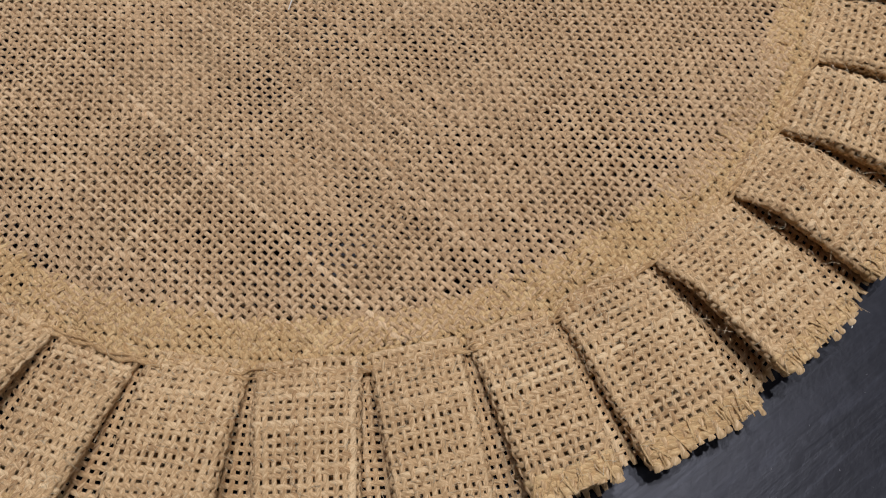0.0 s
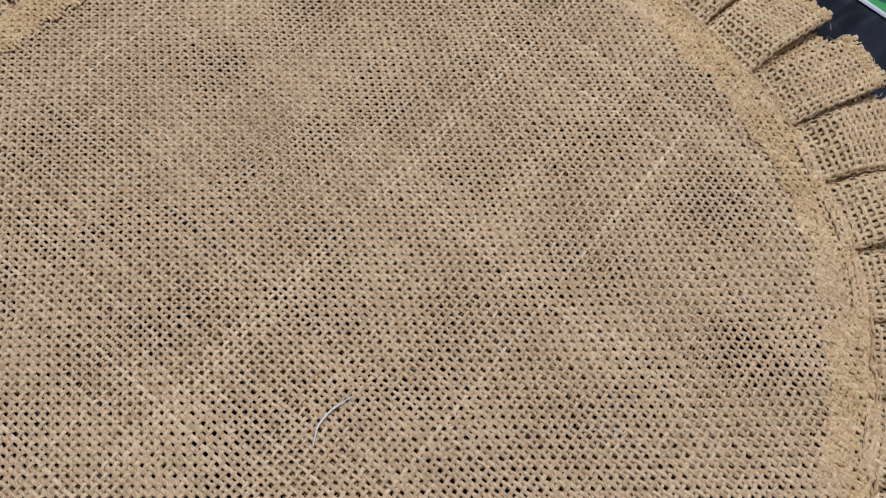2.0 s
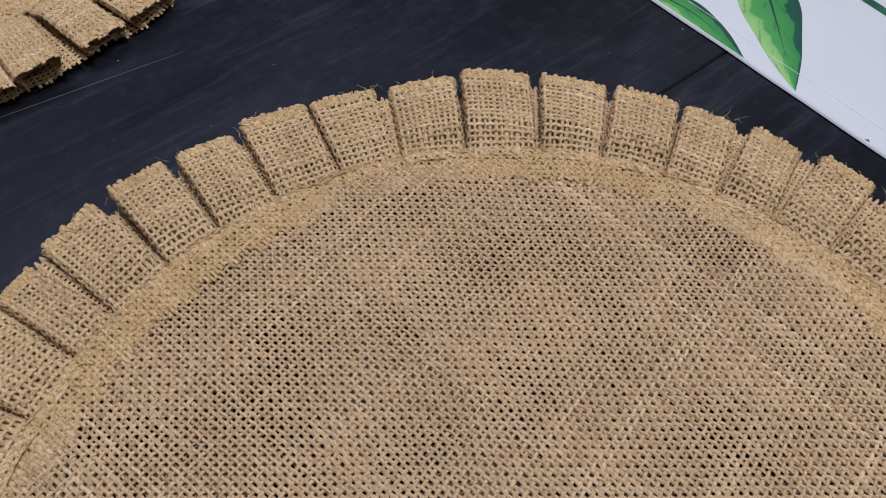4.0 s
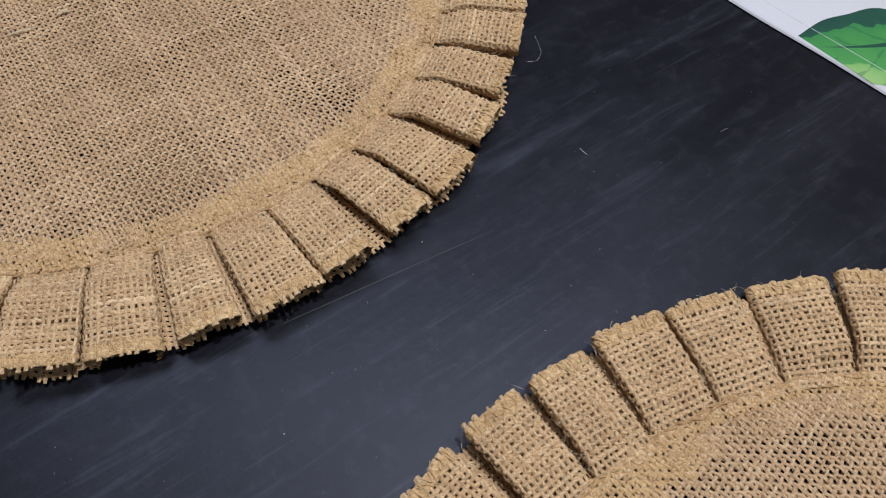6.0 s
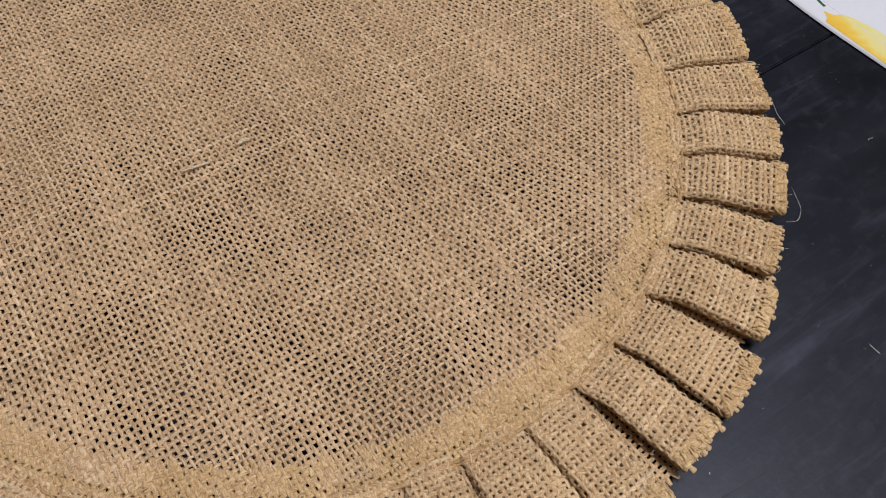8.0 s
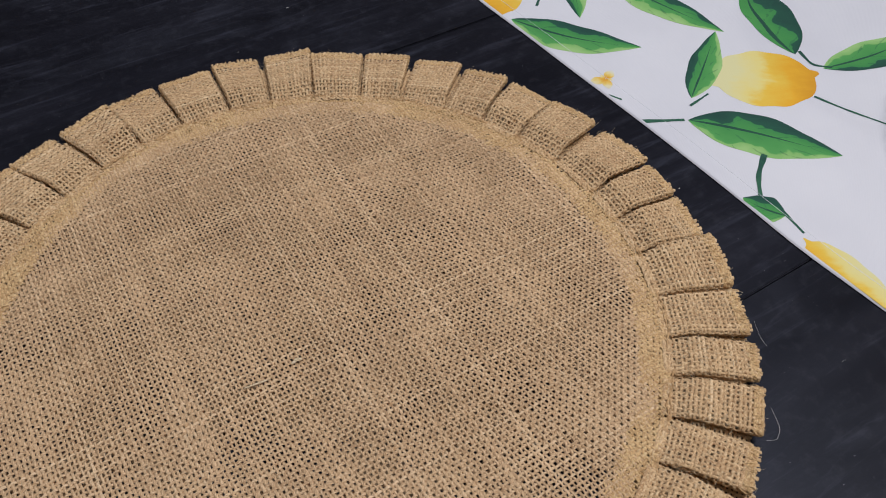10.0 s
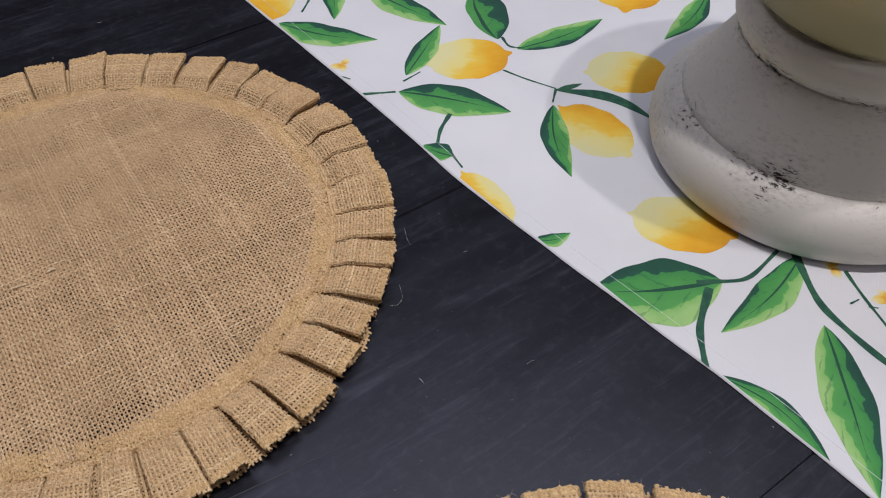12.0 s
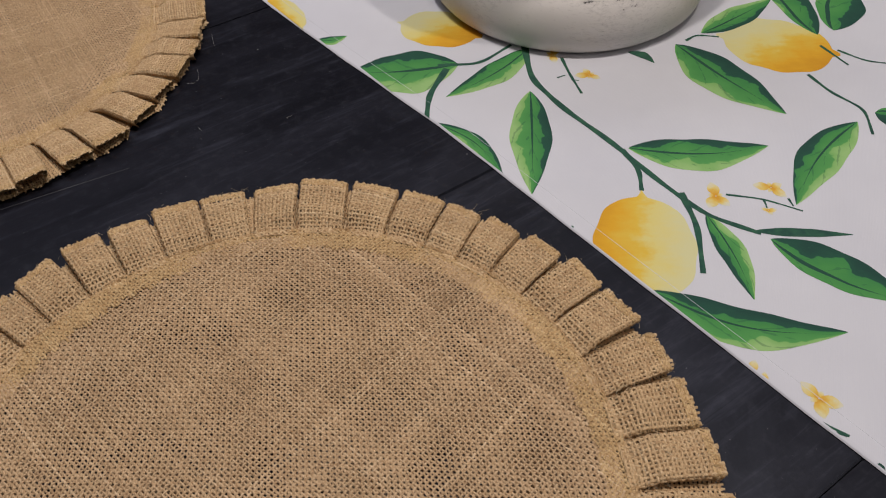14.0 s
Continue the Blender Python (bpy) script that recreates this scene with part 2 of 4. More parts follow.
BOARDS = plaster("dull_floor", (0.16, 0.12, 0.09), (0.22, 0.17, 0.13))


# ---- mesh helpers ----
def part(name, bm, material, parent=None, label=""):
    me = bpy.data.meshes.new(name)
    bm.to_mesh(me)
    bm.free()
    me.materials.append(material)
    ob = new(name, me)
    ob.parent = parent
    return tagged(ob, label)


def sheet(name, verts, quads, materials, parent=None, label="", slots=None, uv=None, smooth=True):
    """One mesh from arrays of corners and four-cornered faces."""
    verts, quads = np.asarray(verts, np.float32), np.asarray(quads, np.int32)
    me = bpy.data.meshes.new(name)
    me.vertices.add(len(verts))
    me.vertices.foreach_set("co", verts.ravel())
    me.loops.add(quads.size)
    me.loops.foreach_set("vertex_index", quads.ravel())
    me.polygons.add(len(quads))
    me.polygons.foreach_set("loop_start", np.arange(0, quads.size, 4, dtype=np.int32))
    me.polygons.foreach_set("use_smooth", np.full(len(quads), smooth))
    for m in materials:
        me.materials.append(m)
    if slots is not None:
        me.polygons.foreach_set("material_index", np.asarray(slots, np.int32))
    if uv is not None:
        layer = me.uv_layers.new(name="UVMap")
        layer.data.foreach_set("uv", np.asarray(uv, np.float32)[quads.ravel()].ravel())
    me.update(calc_edges=True)
    me.validate()
    ob = new(name, me)
    ob.parent = parent
    return tagged(ob, label)


def thing(name, label, category, group="", kind="", place=(0, 0, 0), turn=0.0):
    ob = new(name)
    ob.empty_display_size = 0.02
    ob.matrix_world = Matrix.Translation(place) @ Matrix.Rotation(turn, 4, "Z")
    return tagged(ob, label, category, group, kind)


class Yarns:
    """Gathers threads: each is a half-round ribbon along a line of points."""

    def __init__(self):
        self.v, self.q, self.s, self.t, self.n = [], [], [], [], 0

    def add(self, line, up, wide, high, slot=0, across=4):
        line, up = np.asarray(line, float), np.asarray(up, float)
        run = np.gradient(line, axis=0)
        side = np.cross(run, up)
        side /= np.maximum(np.linalg.norm(side, axis=1, keepdims=True), 1e-12)
        a = np.linspace(0, np.pi, across)
        wide = np.broadcast_to(np.asarray(wide, float), (len(line),))
        high = np.broadcast_to(np.asarray(high, float), (len(line),))
        pts = (line[:, None] + side[:, None] * (np.cos(a)[None, :, None] * wide[:, None, None])
               + up[:, None] * ((np.sin(a) - 0.35)[None, :, None] * high[:, None, None]))
        k = len(line)
        i = self.n + np.arange(k - 1)[:, None] * across + np.arange(across - 1)[None]
        quads = np.stack([i, i + across, i + across + 1, i + 1], -1).reshape(-1, 4)
        along = np.concatenate(([0.0], np.cumsum(np.linalg.norm(np.diff(line, axis=0), axis=1)))) * 1000.0
        self.t.append(np.stack(np.broadcast_arrays(along[:, None], a[None] / np.pi), -1).reshape(-1, 2))
        self.v.append(pts.reshape(-1, 3))
        self.q.append(quads)
        self.s.append(np.full(len(quads), slot))
        self.n += k * across

    def done(self, name, materials, parent, label=""):
        return sheet(name, np.concatenate(self.v), np.concatenate(self.q), materials, parent, label, np.concatenate(self.s), np.concatenate(self.t))


def lathe(name, profile, material, parent=None, label="", steps=96):
    """A turned body from (radius, height) pairs, closed at the axis."""
    prof = np.array(profile)
    a = np.linspace(0, 2 * np.pi, steps, endpoint=False)
    v = np.stack([prof[:, None, 0] * np.cos(a), prof[:, None, 0] * np.sin(a), np.repeat(prof[:, 1:2], steps, 1)], -1).reshape(-1, 3)
    i, j = np.meshgrid(np.arange(len(prof) - 1), np.arange(steps), indexing="ij")
    k = (j + 1) % steps
    q = np.stack([i * steps + j, i * steps + k, (i + 1) * steps + k, (i + 1) * steps + j], -1).reshape(-1, 4)
    return sheet(name, v, q, [material], parent, label)


def box(bm, x0, x1, y0, y1, z0, z1):
    m = Matrix.Translation(((x0 + x1) / 2, (y0 + y1) / 2, (z0 + z1) / 2)) @ Matrix.Diagonal((x1 - x0, y1 - y0, z1 - z0, 1))
    bmesh.ops.create_cube(bm, size=1.0, matrix=m)


# ---- the room, plain, closing the place ----
def room():
    x0, x1, y0, y1, z0, z1 = -2.2, 2.4, -2.2, 2.6, -0.75, 1.75
    sides = (("wall_west", x0 - 0.1, x0, y0, y1), ("wall_east", x1, x1 + 0.1, y0, y1),
             ("wall_south", x0, x1, y0 - 0.1, y0), ("wall_north", x0, x1, y1, y1 + 0.1))
    for name, a, b, c, d in sides:
        bm = bmesh.new()
        box(bm, a, b, c, d, z0, z1)
        tagged(part(name, bm, WALL), "plain pale painted plaster wall", "wall", kind="structure")
    bm = bmesh.new()
    box(bm, x0, x1, y0, y1, z0 - 0.1, z0)
    tagged(part("floor", bm, BOARDS), "dull brown floor under the table", "floor", kind="structure")
    bm = bmesh.new()
    box(bm, x0, x1, y0, y1, z1, z1 + 0.1)
    tagged(part("ceiling", bm, CEIL), "plain white ceiling above the table", "ceiling", kind="structure")


room()


# ---- the table: wide black boards, a fine joint between them ----
def table():
    top = thing("table", "black stained wooden table of wide boards with fine dust", "table", turn=GRAIN)
    joints = [-0.797, -0.560, -0.323, -0.087, 0.150, 0.386, 0.622, 0.859, 1.095]
    for k, (a, b) in enumerate(zip(joints, joints[1:])):
        bm = bmesh.new()
        box(bm, -0.42, 0.95, a + 0.00025, b - 0.00025, -0.030, 0.0)
        bmesh.ops.bevel(bm, geom=bm.edges[:], offset=0.0006, segments=2, affect="EDGES")
        part("plank", bm, BLACK_WOOD, top)
    bm = bmesh.new()
    box(bm, -0.40, 0.93, -0.78, 1.08, -0.075, -0.0305)
    part("apron", bm, BLACK_WOOD, top)
    for x in (-0.36, 0.89):
        for y in (-0.74, 1.04):
            bm = bmesh.new()
            bmesh.ops.create_cone(bm, cap_ends=True, segments=16, radius1=0.022, radius2=0.034, depth=0.675,
                                  matrix=Matrix.Translation((x, y, -0.4125)))
            part("leg", bm, BLACK_WOOD, top)
    return top


table()


# ---- the table runner: white cotton printed with lemons and leaves ----
RUN_AT = Vector((-0.2326, 0.6722))
RUN_ALONG = Vector((0.4873, -0.6216)).normalized()
RUN_IN = Vector((-RUN_ALONG.y, RUN_ALONG.x))
HEM = 0.0105
WIDE = 0.384


def runner_coords(x, y):
    p = Vector((x, y)) - RUN_AT
    return p.dot(RUN_ALONG), p.dot(RUN_IN)


def runner_sway(s):
    """How far the cloth's edge strays from a straight line."""
    step = max(0.0, min(1.0, (s - 0.38) / 0.13))
    return 0.0006 - 0.0036 * math.exp(-(((s - 0.305) / 0.065) ** 2)) + 0.0048 * step * step * (3 - 2 * step)


def runner_height(x, y):
    s, d = runner_coords(x, y)
    d -= runner_sway(s)
    z = 0.0019 + 0.0018 * noise.noise((x * 9.0, y * 9.0, 0.3)) + 0.0006 * noise.noise((x * 24.0, y * 24.0, 4.1))
    fold = max(0.0, min(1.0, (HEM + 0.0012 - d) / 0.004))
    near = max(0.0, min(1.0, d / 0.05))
    return 0.0015 + (max(0.0007, z) - 0.0015) * near + 0.00006 * fold


def runner_cloth(parent):
    inner = [0.0, 0.0003, 0.0010, 0.003, 0.006, 0.0095, HEM, HEM + 0.0006, HEM + 0.0012, HEM + 0.003]
    cols = inner + [HEM + 0.003 + (WIDE - HEM - 0.003) * k / 110 for k in range(1, 111)]
    rows_ = np.linspace(-0.55, 1.15, 480)
    v, n = [], len(cols)
    for s in rows_:
        for k, d in enumerate(cols):
            wav = 0.0006 * noise.noise((s * 30.0, 0.0, 7.7)) if k < 8 else 0.0
            wav += runner_sway(s) * max(0.0, 1.0 - d / 0.2)
            p = RUN_AT + RUN_ALONG * float(s) + RUN_IN * (d + wav)
            z = runner_height(p.x, p.y)
            v.append((p.x, p.y, z - 0.0009 if k == 0 else z - 0.0004 if k == 1 else z))
    q = [(r * n + c, r * n + c + 1, (r + 1) * n + c + 1, (r + 1) * n + c) for r in range(len(rows_) - 1) for c in range(n - 1)]
    return sheet("cloth", v, q, [WHITE_COTTON], parent)


def hem_stitches(parent):
    """The row of white machine stitches along the folded hem."""
    y = Yarns()
    for k in range(int(1.05 / 0.0030)):
        s = np.linspace(k * 0.0030, k * 0.0030 + 0.0027, 4) - 0.02
        line = [RUN_AT + RUN_ALONG * float(a) + RUN_IN * (HEM + runner_sway(a)) for a in s]
        y.add([(p.x, p.y, runner_height(p.x, p.y) + 0.00005) for p in line], np.tile((0.0, 0, 1), (4, 1)), 0.00020, 0.00018, 0, 4)
    return tagged(y.done("hem_stitches", [WHITE_COTTON], parent, "row of white machine stitches"), kind="stuff")


RUNNER = thing("table_runner", "white cotton table runner printed with lemons and green leaves", "table runner")
runner_cloth(RUNNER)
hem_stitches(RUNNER)


def printed(name, grid_, uv, material, lift=0.00025, label=""):
    """A printed patch: a grid of points laid on the cloth, cut off at the cloth's edge."""
    rows_, cols = grid_.shape[:2]
    bm = bmesh.new()
    layer = bm.loops.layers.uv.new("UVMap")
    vs = [[bm.verts.new((*grid_[r, c], 0.0)) for c in range(cols)] for r in range(rows_)]
    for r in range(rows_ - 1):
        for c in range(cols - 1):
            f = bm.faces.new((vs[r][c], vs[r][c + 1], vs[r + 1][c + 1], vs[r + 1][c]))
            for loop, (a, b) in zip(f.loops, ((r, c), (r, c + 1), (r + 1, c + 1), (r + 1, c))):
                loop[layer].uv = uv[a, b]
    mid = grid_.reshape(-1, 2).mean(0)
    edge = RUN_AT + RUN_IN * (0.0012 + runner_sway(runner_coords(*mid)[0]))
    bmesh.ops.bisect_plane(bm, geom=bm.verts[:] + bm.edges[:] + bm.faces[:], plane_co=(*edge, 0), plane_no=(*RUN_IN, 0), clear_inner=True)
    far = RUN_AT + RUN_IN * (WIDE - 0.001)
    bmesh.ops.bisect_plane(bm, geom=bm.verts[:] + bm.edges[:] + bm.faces[:], plane_co=(*far, 0), plane_no=(*RUN_IN, 0), clear_outer=True)
    if not bm.faces:
        bm.free()
        return None
    for vert in bm.verts:
        vert.co.z = runner_height(vert.co.x, vert.co.y) + lift
    if bm.faces[:][0].normal.z < 0:
        bmesh.ops.reverse_faces(bm, faces=bm.faces[:])
    bm.normal_update()
    if sum(f.normal.z for f in bm.faces) < 0:
        bmesh.ops.reverse_faces(bm, faces=bm.faces[:])
    return part(name, bm, material, RUNNER, label)


RNG = np.random.default_rng(11)


def leaf(x0, y0, x1, y1, width, bend, pale, tone=0):
    """A printed leaf from its stalk to its pointed tip. bend: how far its middle strays to the left; pale: 1 if the left half is the
    pale one, else -1; tone: 0 light, 1 mostly dark, 2 a dark sliver."""
    a, b = np.array((x0, y0)), np.array((x1, y1))
    run = b - a
    side = np.array((-run[1], run[0])) / np.linalg.norm(run)
    t = np.linspace(0, 1, 29)
    u = np.linspace(-1, 1, 11)
    half = 0.5 * width * np.sin(np.pi * t ** 0.85) ** 0.95 * (1 + 0.04 * np.sin(t * 17 + x0 * 90)) + 0.0002
    mid = a + run * t[:, None] + side * (bend * np.sin(np.pi * t))[:, None]
    pts = mid[:, None] + side * half[:, None, None] * u[None, :, None]
    v = (1 + pale * u[None]) / 2
    uv = np.stack(np.broadcast_arrays(t[:, None], v * (0.62 if tone == 1 else 1.0)), -1)
    printed("leaf_print", pts, uv, PRINT_STEM if tone == 2 else PRINT_LEAF, 0.00010)


def lemon(x0, y0, x1, y1, width, pale):
    """A printed lemon from its stalk end to its pointed end."""
    a, b = np.array((x0, y0)), np.array((x1, y1))
    run = b - a
    side = np.array((-run[1], run[0])) / np.linalg.norm(run)
    t = np.linspace(0, 1, 33)
    u = np.linspace(-1, 1, 13)
    k = np.clip((t - 0.5) / 0.44, -1, 1)
    half = 0.5 * width * np.sqrt(np.maximum(0.0, 1 - k ** 2)) ** 0.9
    nip = 0.09 * width * np.clip(1 - np.abs(t - 0.94) / 0.09, 0, 1) + 0.05 * width * np.clip(1 - np.abs(t - 0.05) / 0.06, 0, 1)
    half = np.maximum(half, nip) + 0.012 * width * np.sin(t * 23 + y0 * 70)
    half = np.maximum(half, 0.0004)
    pts = (a + run * t[:, None])[:, None] + side * half[:, None, None] * u[None, :, None]
    pale = np.array(pale) / np.linalg.norm(pale)
    fade = 0.5 - ((pts - (a + b) / 2) @ pale) / (0.5 * (np.linalg.norm(run) + width))
    uv = np.stack(np.broadcast_arrays(fade, (u[None] + 1) / 2), -1)
    printed("lemon_print", pts, uv, PRINT_LEMON, 0.00006)


def stem(width, *knots):
    """A printed stem through its knots, thinning to the end."""
    p = np.array(knots)
    at = np.linspace(0, len(p) - 1, 8 * (len(p) - 1) + 1)
    line = np.stack([np.interp(at, np.arange(len(p)), p[:, k]) for k in (0, 1)], -1)
    for _ in range(6):
        line[1:-1] = 0.5 * line[1:-1] + 0.25 * (line[:-2] + line[2:])
    run = np.gradient(line, axis=0)
    side = np.stack((-run[:, 1], run[:, 0]), -1) / np.linalg.norm(run, axis=1, keepdims=True)
    half = 0.5 * width * np.linspace(1.1, 0.75, len(line)) * (1 + 0.15 * np.sin(at * 7))
    u = np.linspace(-1, 1, 3)
    pts = line[:, None] + side[:, None] * half[:, None, None] * u[None, :, None]
    uv = np.stack(np.broadcast_arrays(at[:, None] / max(1, len(p) - 1), (u[None] + 1) / 2), -1)
    printed("stem_print", pts, uv, PRINT_STEM, 0.00014)


def flower(x, y, size):
    """A small printed blossom: loose petals round a darker heart."""
    for k in range(5):
        a = k * 1.257 + x * 40
        d = np.array((math.cos(a), math.sin(a)))
        s = np.array((-d[1], d[0]))
        t = np.linspace(0.05, 1, 7)
        u = np.linspace(-1, 1, 5)
        reach = 0.8 * size * (0.75 + 0.35 * math.sin(k * 2.1 + y * 50))
        half = 0.33 * reach * np.sin(np.pi * t * 0.93 + 0.1)
        pts = np.array((x, y)) + (d * reach * t[:, None])[:, None] + s * half[:, None, None] * u[None, :, None]
        uv = np.stack(np.broadcast_arrays(t[:, None], (u[None] + 1) / 2), -1)
        printed("petal_print", pts, uv, PRINT_PETAL, 0.00008)


def runner_print():
    lemon(-0.073, 0.558, -0.008, 0.571, 0.049, (-1, 0.25))
    lemon(0.040, 0.545, 0.105, 0.545, 0.050, (-0.8, 0.6))
    lemon(0.018, 0.509, 0.058, 0.455, 0.043, (-0.6, -1))
    lemon(0.046, 0.406, 0.106, 0.384, 0.044, (-0.6, 0.9))
    lemon(0.106, 0.721, 0.084, 0.623, 0.066, (-0.5, 0.6))
    lemon(0.269, 0.381, 0.346, 0.354, 0.063, (-0.5, 0.9))
    lemon(0.187, 0.228, 0.175, 0.146, 0.054, (1, -0.2))
    lemon(-0.221, 0.657, -0.170, 0.659, 0.082, (0.3, 0.3))
    lemon(-0.050, 0.444, -0.021, 0.398, 0.023, (1, 0.5))
    leaf(0.178, 0.157, 0.267, 0.128, 0.024, -0.011, -1, 0)
    leaf(0.219, 0.209, 0.228, 0.149, 0.015, 0.003, 1, 0)
    leaf(0.249, 0.190, 0.308, 0.143, 0.027, 0.000, -1, 1)
    leaf(0.241, 0.196, 0.294, 0.192, 0.006, -0.000, -1, 2)
    leaf(0.186, 0.264, 0.270, 0.264, 0.028, -0.007, -1, 0)
    leaf(0.238, 0.370, 0.290, 0.293, 0.037, -0.004, -1, 0)
    leaf(0.331, 0.284, 0.271, 0.215, 0.025, -0.005, 1, 0)
    leaf(0.088, 0.351, 0.014, 0.347, 0.045, 0.004, 1, 0)
    leaf(0.137, 0.369, 0.079, 0.318, 0.020, 0.005, 1, 0)
    leaf(0.070, 0.293, 0.110, 0.242, 0.013, 0.007, -1, 0)
    leaf(0.133, 0.321, 0.125, 0.228, 0.025, -0.000, -1, 0)
    leaf(-0.090, 0.526, -0.014, 0.503, 0.033, 0.001, -1, 0)
    leaf(0.015, 0.509, 0.018, 0.437, 0.018, -0.004, 1, 0)
    leaf(0.019, 0.525, 0.082, 0.488, 0.009, 0.010, 1, 2)
    leaf(0.019, 0.525, 0.038, 0.532, 0.005, 0.000, 1, 2)
    leaf(-0.004, 0.575, 0.065, 0.614, 0.023, -0.003, 1, 0)
    leaf(-0.017, 0.588, -0.032, 0.673, 0.031, -0.001, 1, 1)
    leaf(-0.085, 0.545, -0.060, 0.608, 0.018, -0.001, -1, 0)
    leaf(-0.120, 0.663, -0.055, 0.608, 0.026, -0.001, -1, 0)
    leaf(-0.153, 0.674, -0.141, 0.618, 0.017, 0.004, 1, 0)
    leaf(-0.183, 0.614, -0.107, 0.590, 0.028, -0.006, -1, 0)
    leaf(-0.055, 0.458, -0.073, 0.469, 0.020, 0.002, 1, 0)
    leaf(-0.010, 0.385, 0.011, 0.390, 0.010, -0.003, -1, 0)
    leaf(0.155, 0.650, 0.107, 0.586, 0.019, 0.004, -1, 0)
    leaf(0.339, 0.378, 0.329, 0.482, 0.026, 0.000, 1, 1)
    leaf(0.259, 0.383, 0.321, 0.426, 0.021, -0.001, 1, 0)
    leaf(0.352, 0.383, 0.383, 0.452, 0.033, -0.002, 1, 1)
    leaf(0.204, 0.363, 0.219, 0.349, 0.007, 0.003, 1, 2)
    leaf(0.345, 0.292, 0.362, 0.283, 0.018, 0.000, 1, 1)
    stem(0.0017, (-0.156, 0.683), (-0.122, 0.666), (-0.084, 0.657))
    stem(0.0021, (-0.165, 0.675), (-0.162, 0.649), (-0.167, 0.629))
    stem(0.0019, (-0.014, 0.591), (-0.010, 0.578), (0.001, 0.576))
    stem(0.0015, (-0.016, 0.550), (-0.000, 0.538), (0.019, 0.527))
    stem(0.0017, (0.019, 0.527), (0.015, 0.512))
    stem(0.0025, (-0.118, 0.523), (-0.092, 0.526))
    stem(0.0027, (-0.055, 0.501), (-0.062, 0.485), (-0.064, 0.471))
    stem(0.0016, (-0.056, 0.462), (-0.049, 0.447))
    stem(0.0014, (-0.087, 0.538), (-0.075, 0.549))
    stem(0.0014, (-0.150, 0.555), (-0.124, 0.541))
    stem(0.0027, (0.074, 0.351), (0.102, 0.351), (0.125, 0.373))
    stem(0.0041, (0.080, 0.347), (0.068, 0.321), (0.066, 0.297))
    stem(0.0039, (0.134, 0.374), (0.135, 0.334), (0.150, 0.307), (0.178, 0.268), (0.198, 0.236), (0.219, 0.208), (0.245, 0.194))
    stem(0.0031, (0.182, 0.263), (0.189, 0.245), (0.187, 0.228))
    stem(0.0035, (0.209, 0.226), (0.212, 0.200), (0.207, 0.167))
    stem(0.002, (0.158, 0.358), (0.161, 0.339), (0.166, 0.318))
    stem(0.0019, (0.246, 0.374), (0.255, 0.381), (0.270, 0.378))
    stem(0.0022, (0.317, 0.333), (0.325, 0.314), (0.340, 0.296), (0.336, 0.272))
    stem(0.0018, (0.346, 0.359), (0.360, 0.346), (0.377, 0.342))
    stem(0.0013, (0.234, 0.224), (0.254, 0.220), (0.273, 0.210))
    stem(0.0012, (0.254, 0.220), (0.254, 0.213))
    stem(0.0028, (0.177, 0.155), (0.180, 0.149))
    stem(0.0018, (0.140, 0.203), (0.145, 0.202))
    stem(0.0012, (0.227, 0.084), (0.247, 0.074))
    stem(0.0019, (0.336, 0.365), (0.347, 0.342))
    flower(0.174, 0.338, 0.012)
    flower(0.228, 0.223, 0.014)
    flower(0.261, 0.229, 0.012)
    flower(0.241, 0.093, 0.014)
    flower(-0.131, 0.559, 0.013)
    flower(0.215, 0.108, 0.008)
    flower(0.219, 0.102, 0.007)
    flower(0.152, 0.361, 0.010)
    flower(-0.157, 0.574, 0.007)
    flower(0.254, 0.211, 0.006)
    stem(0.0016, (0.222, 0.096), (0.234, 0.084), (0.248, 0.074))
    stem(0.0012, (0.268, 0.220), (0.269, 0.214))
    stem(0.0011, (0.152, 0.335), (0.158, 0.338))
    stem(0.0011, (0.161, 0.333), (0.166, 0.332))
    leaf(0.256, 0.054, 0.250, 0.058, 0.012, 0.000, 1, 1)


runner_print()


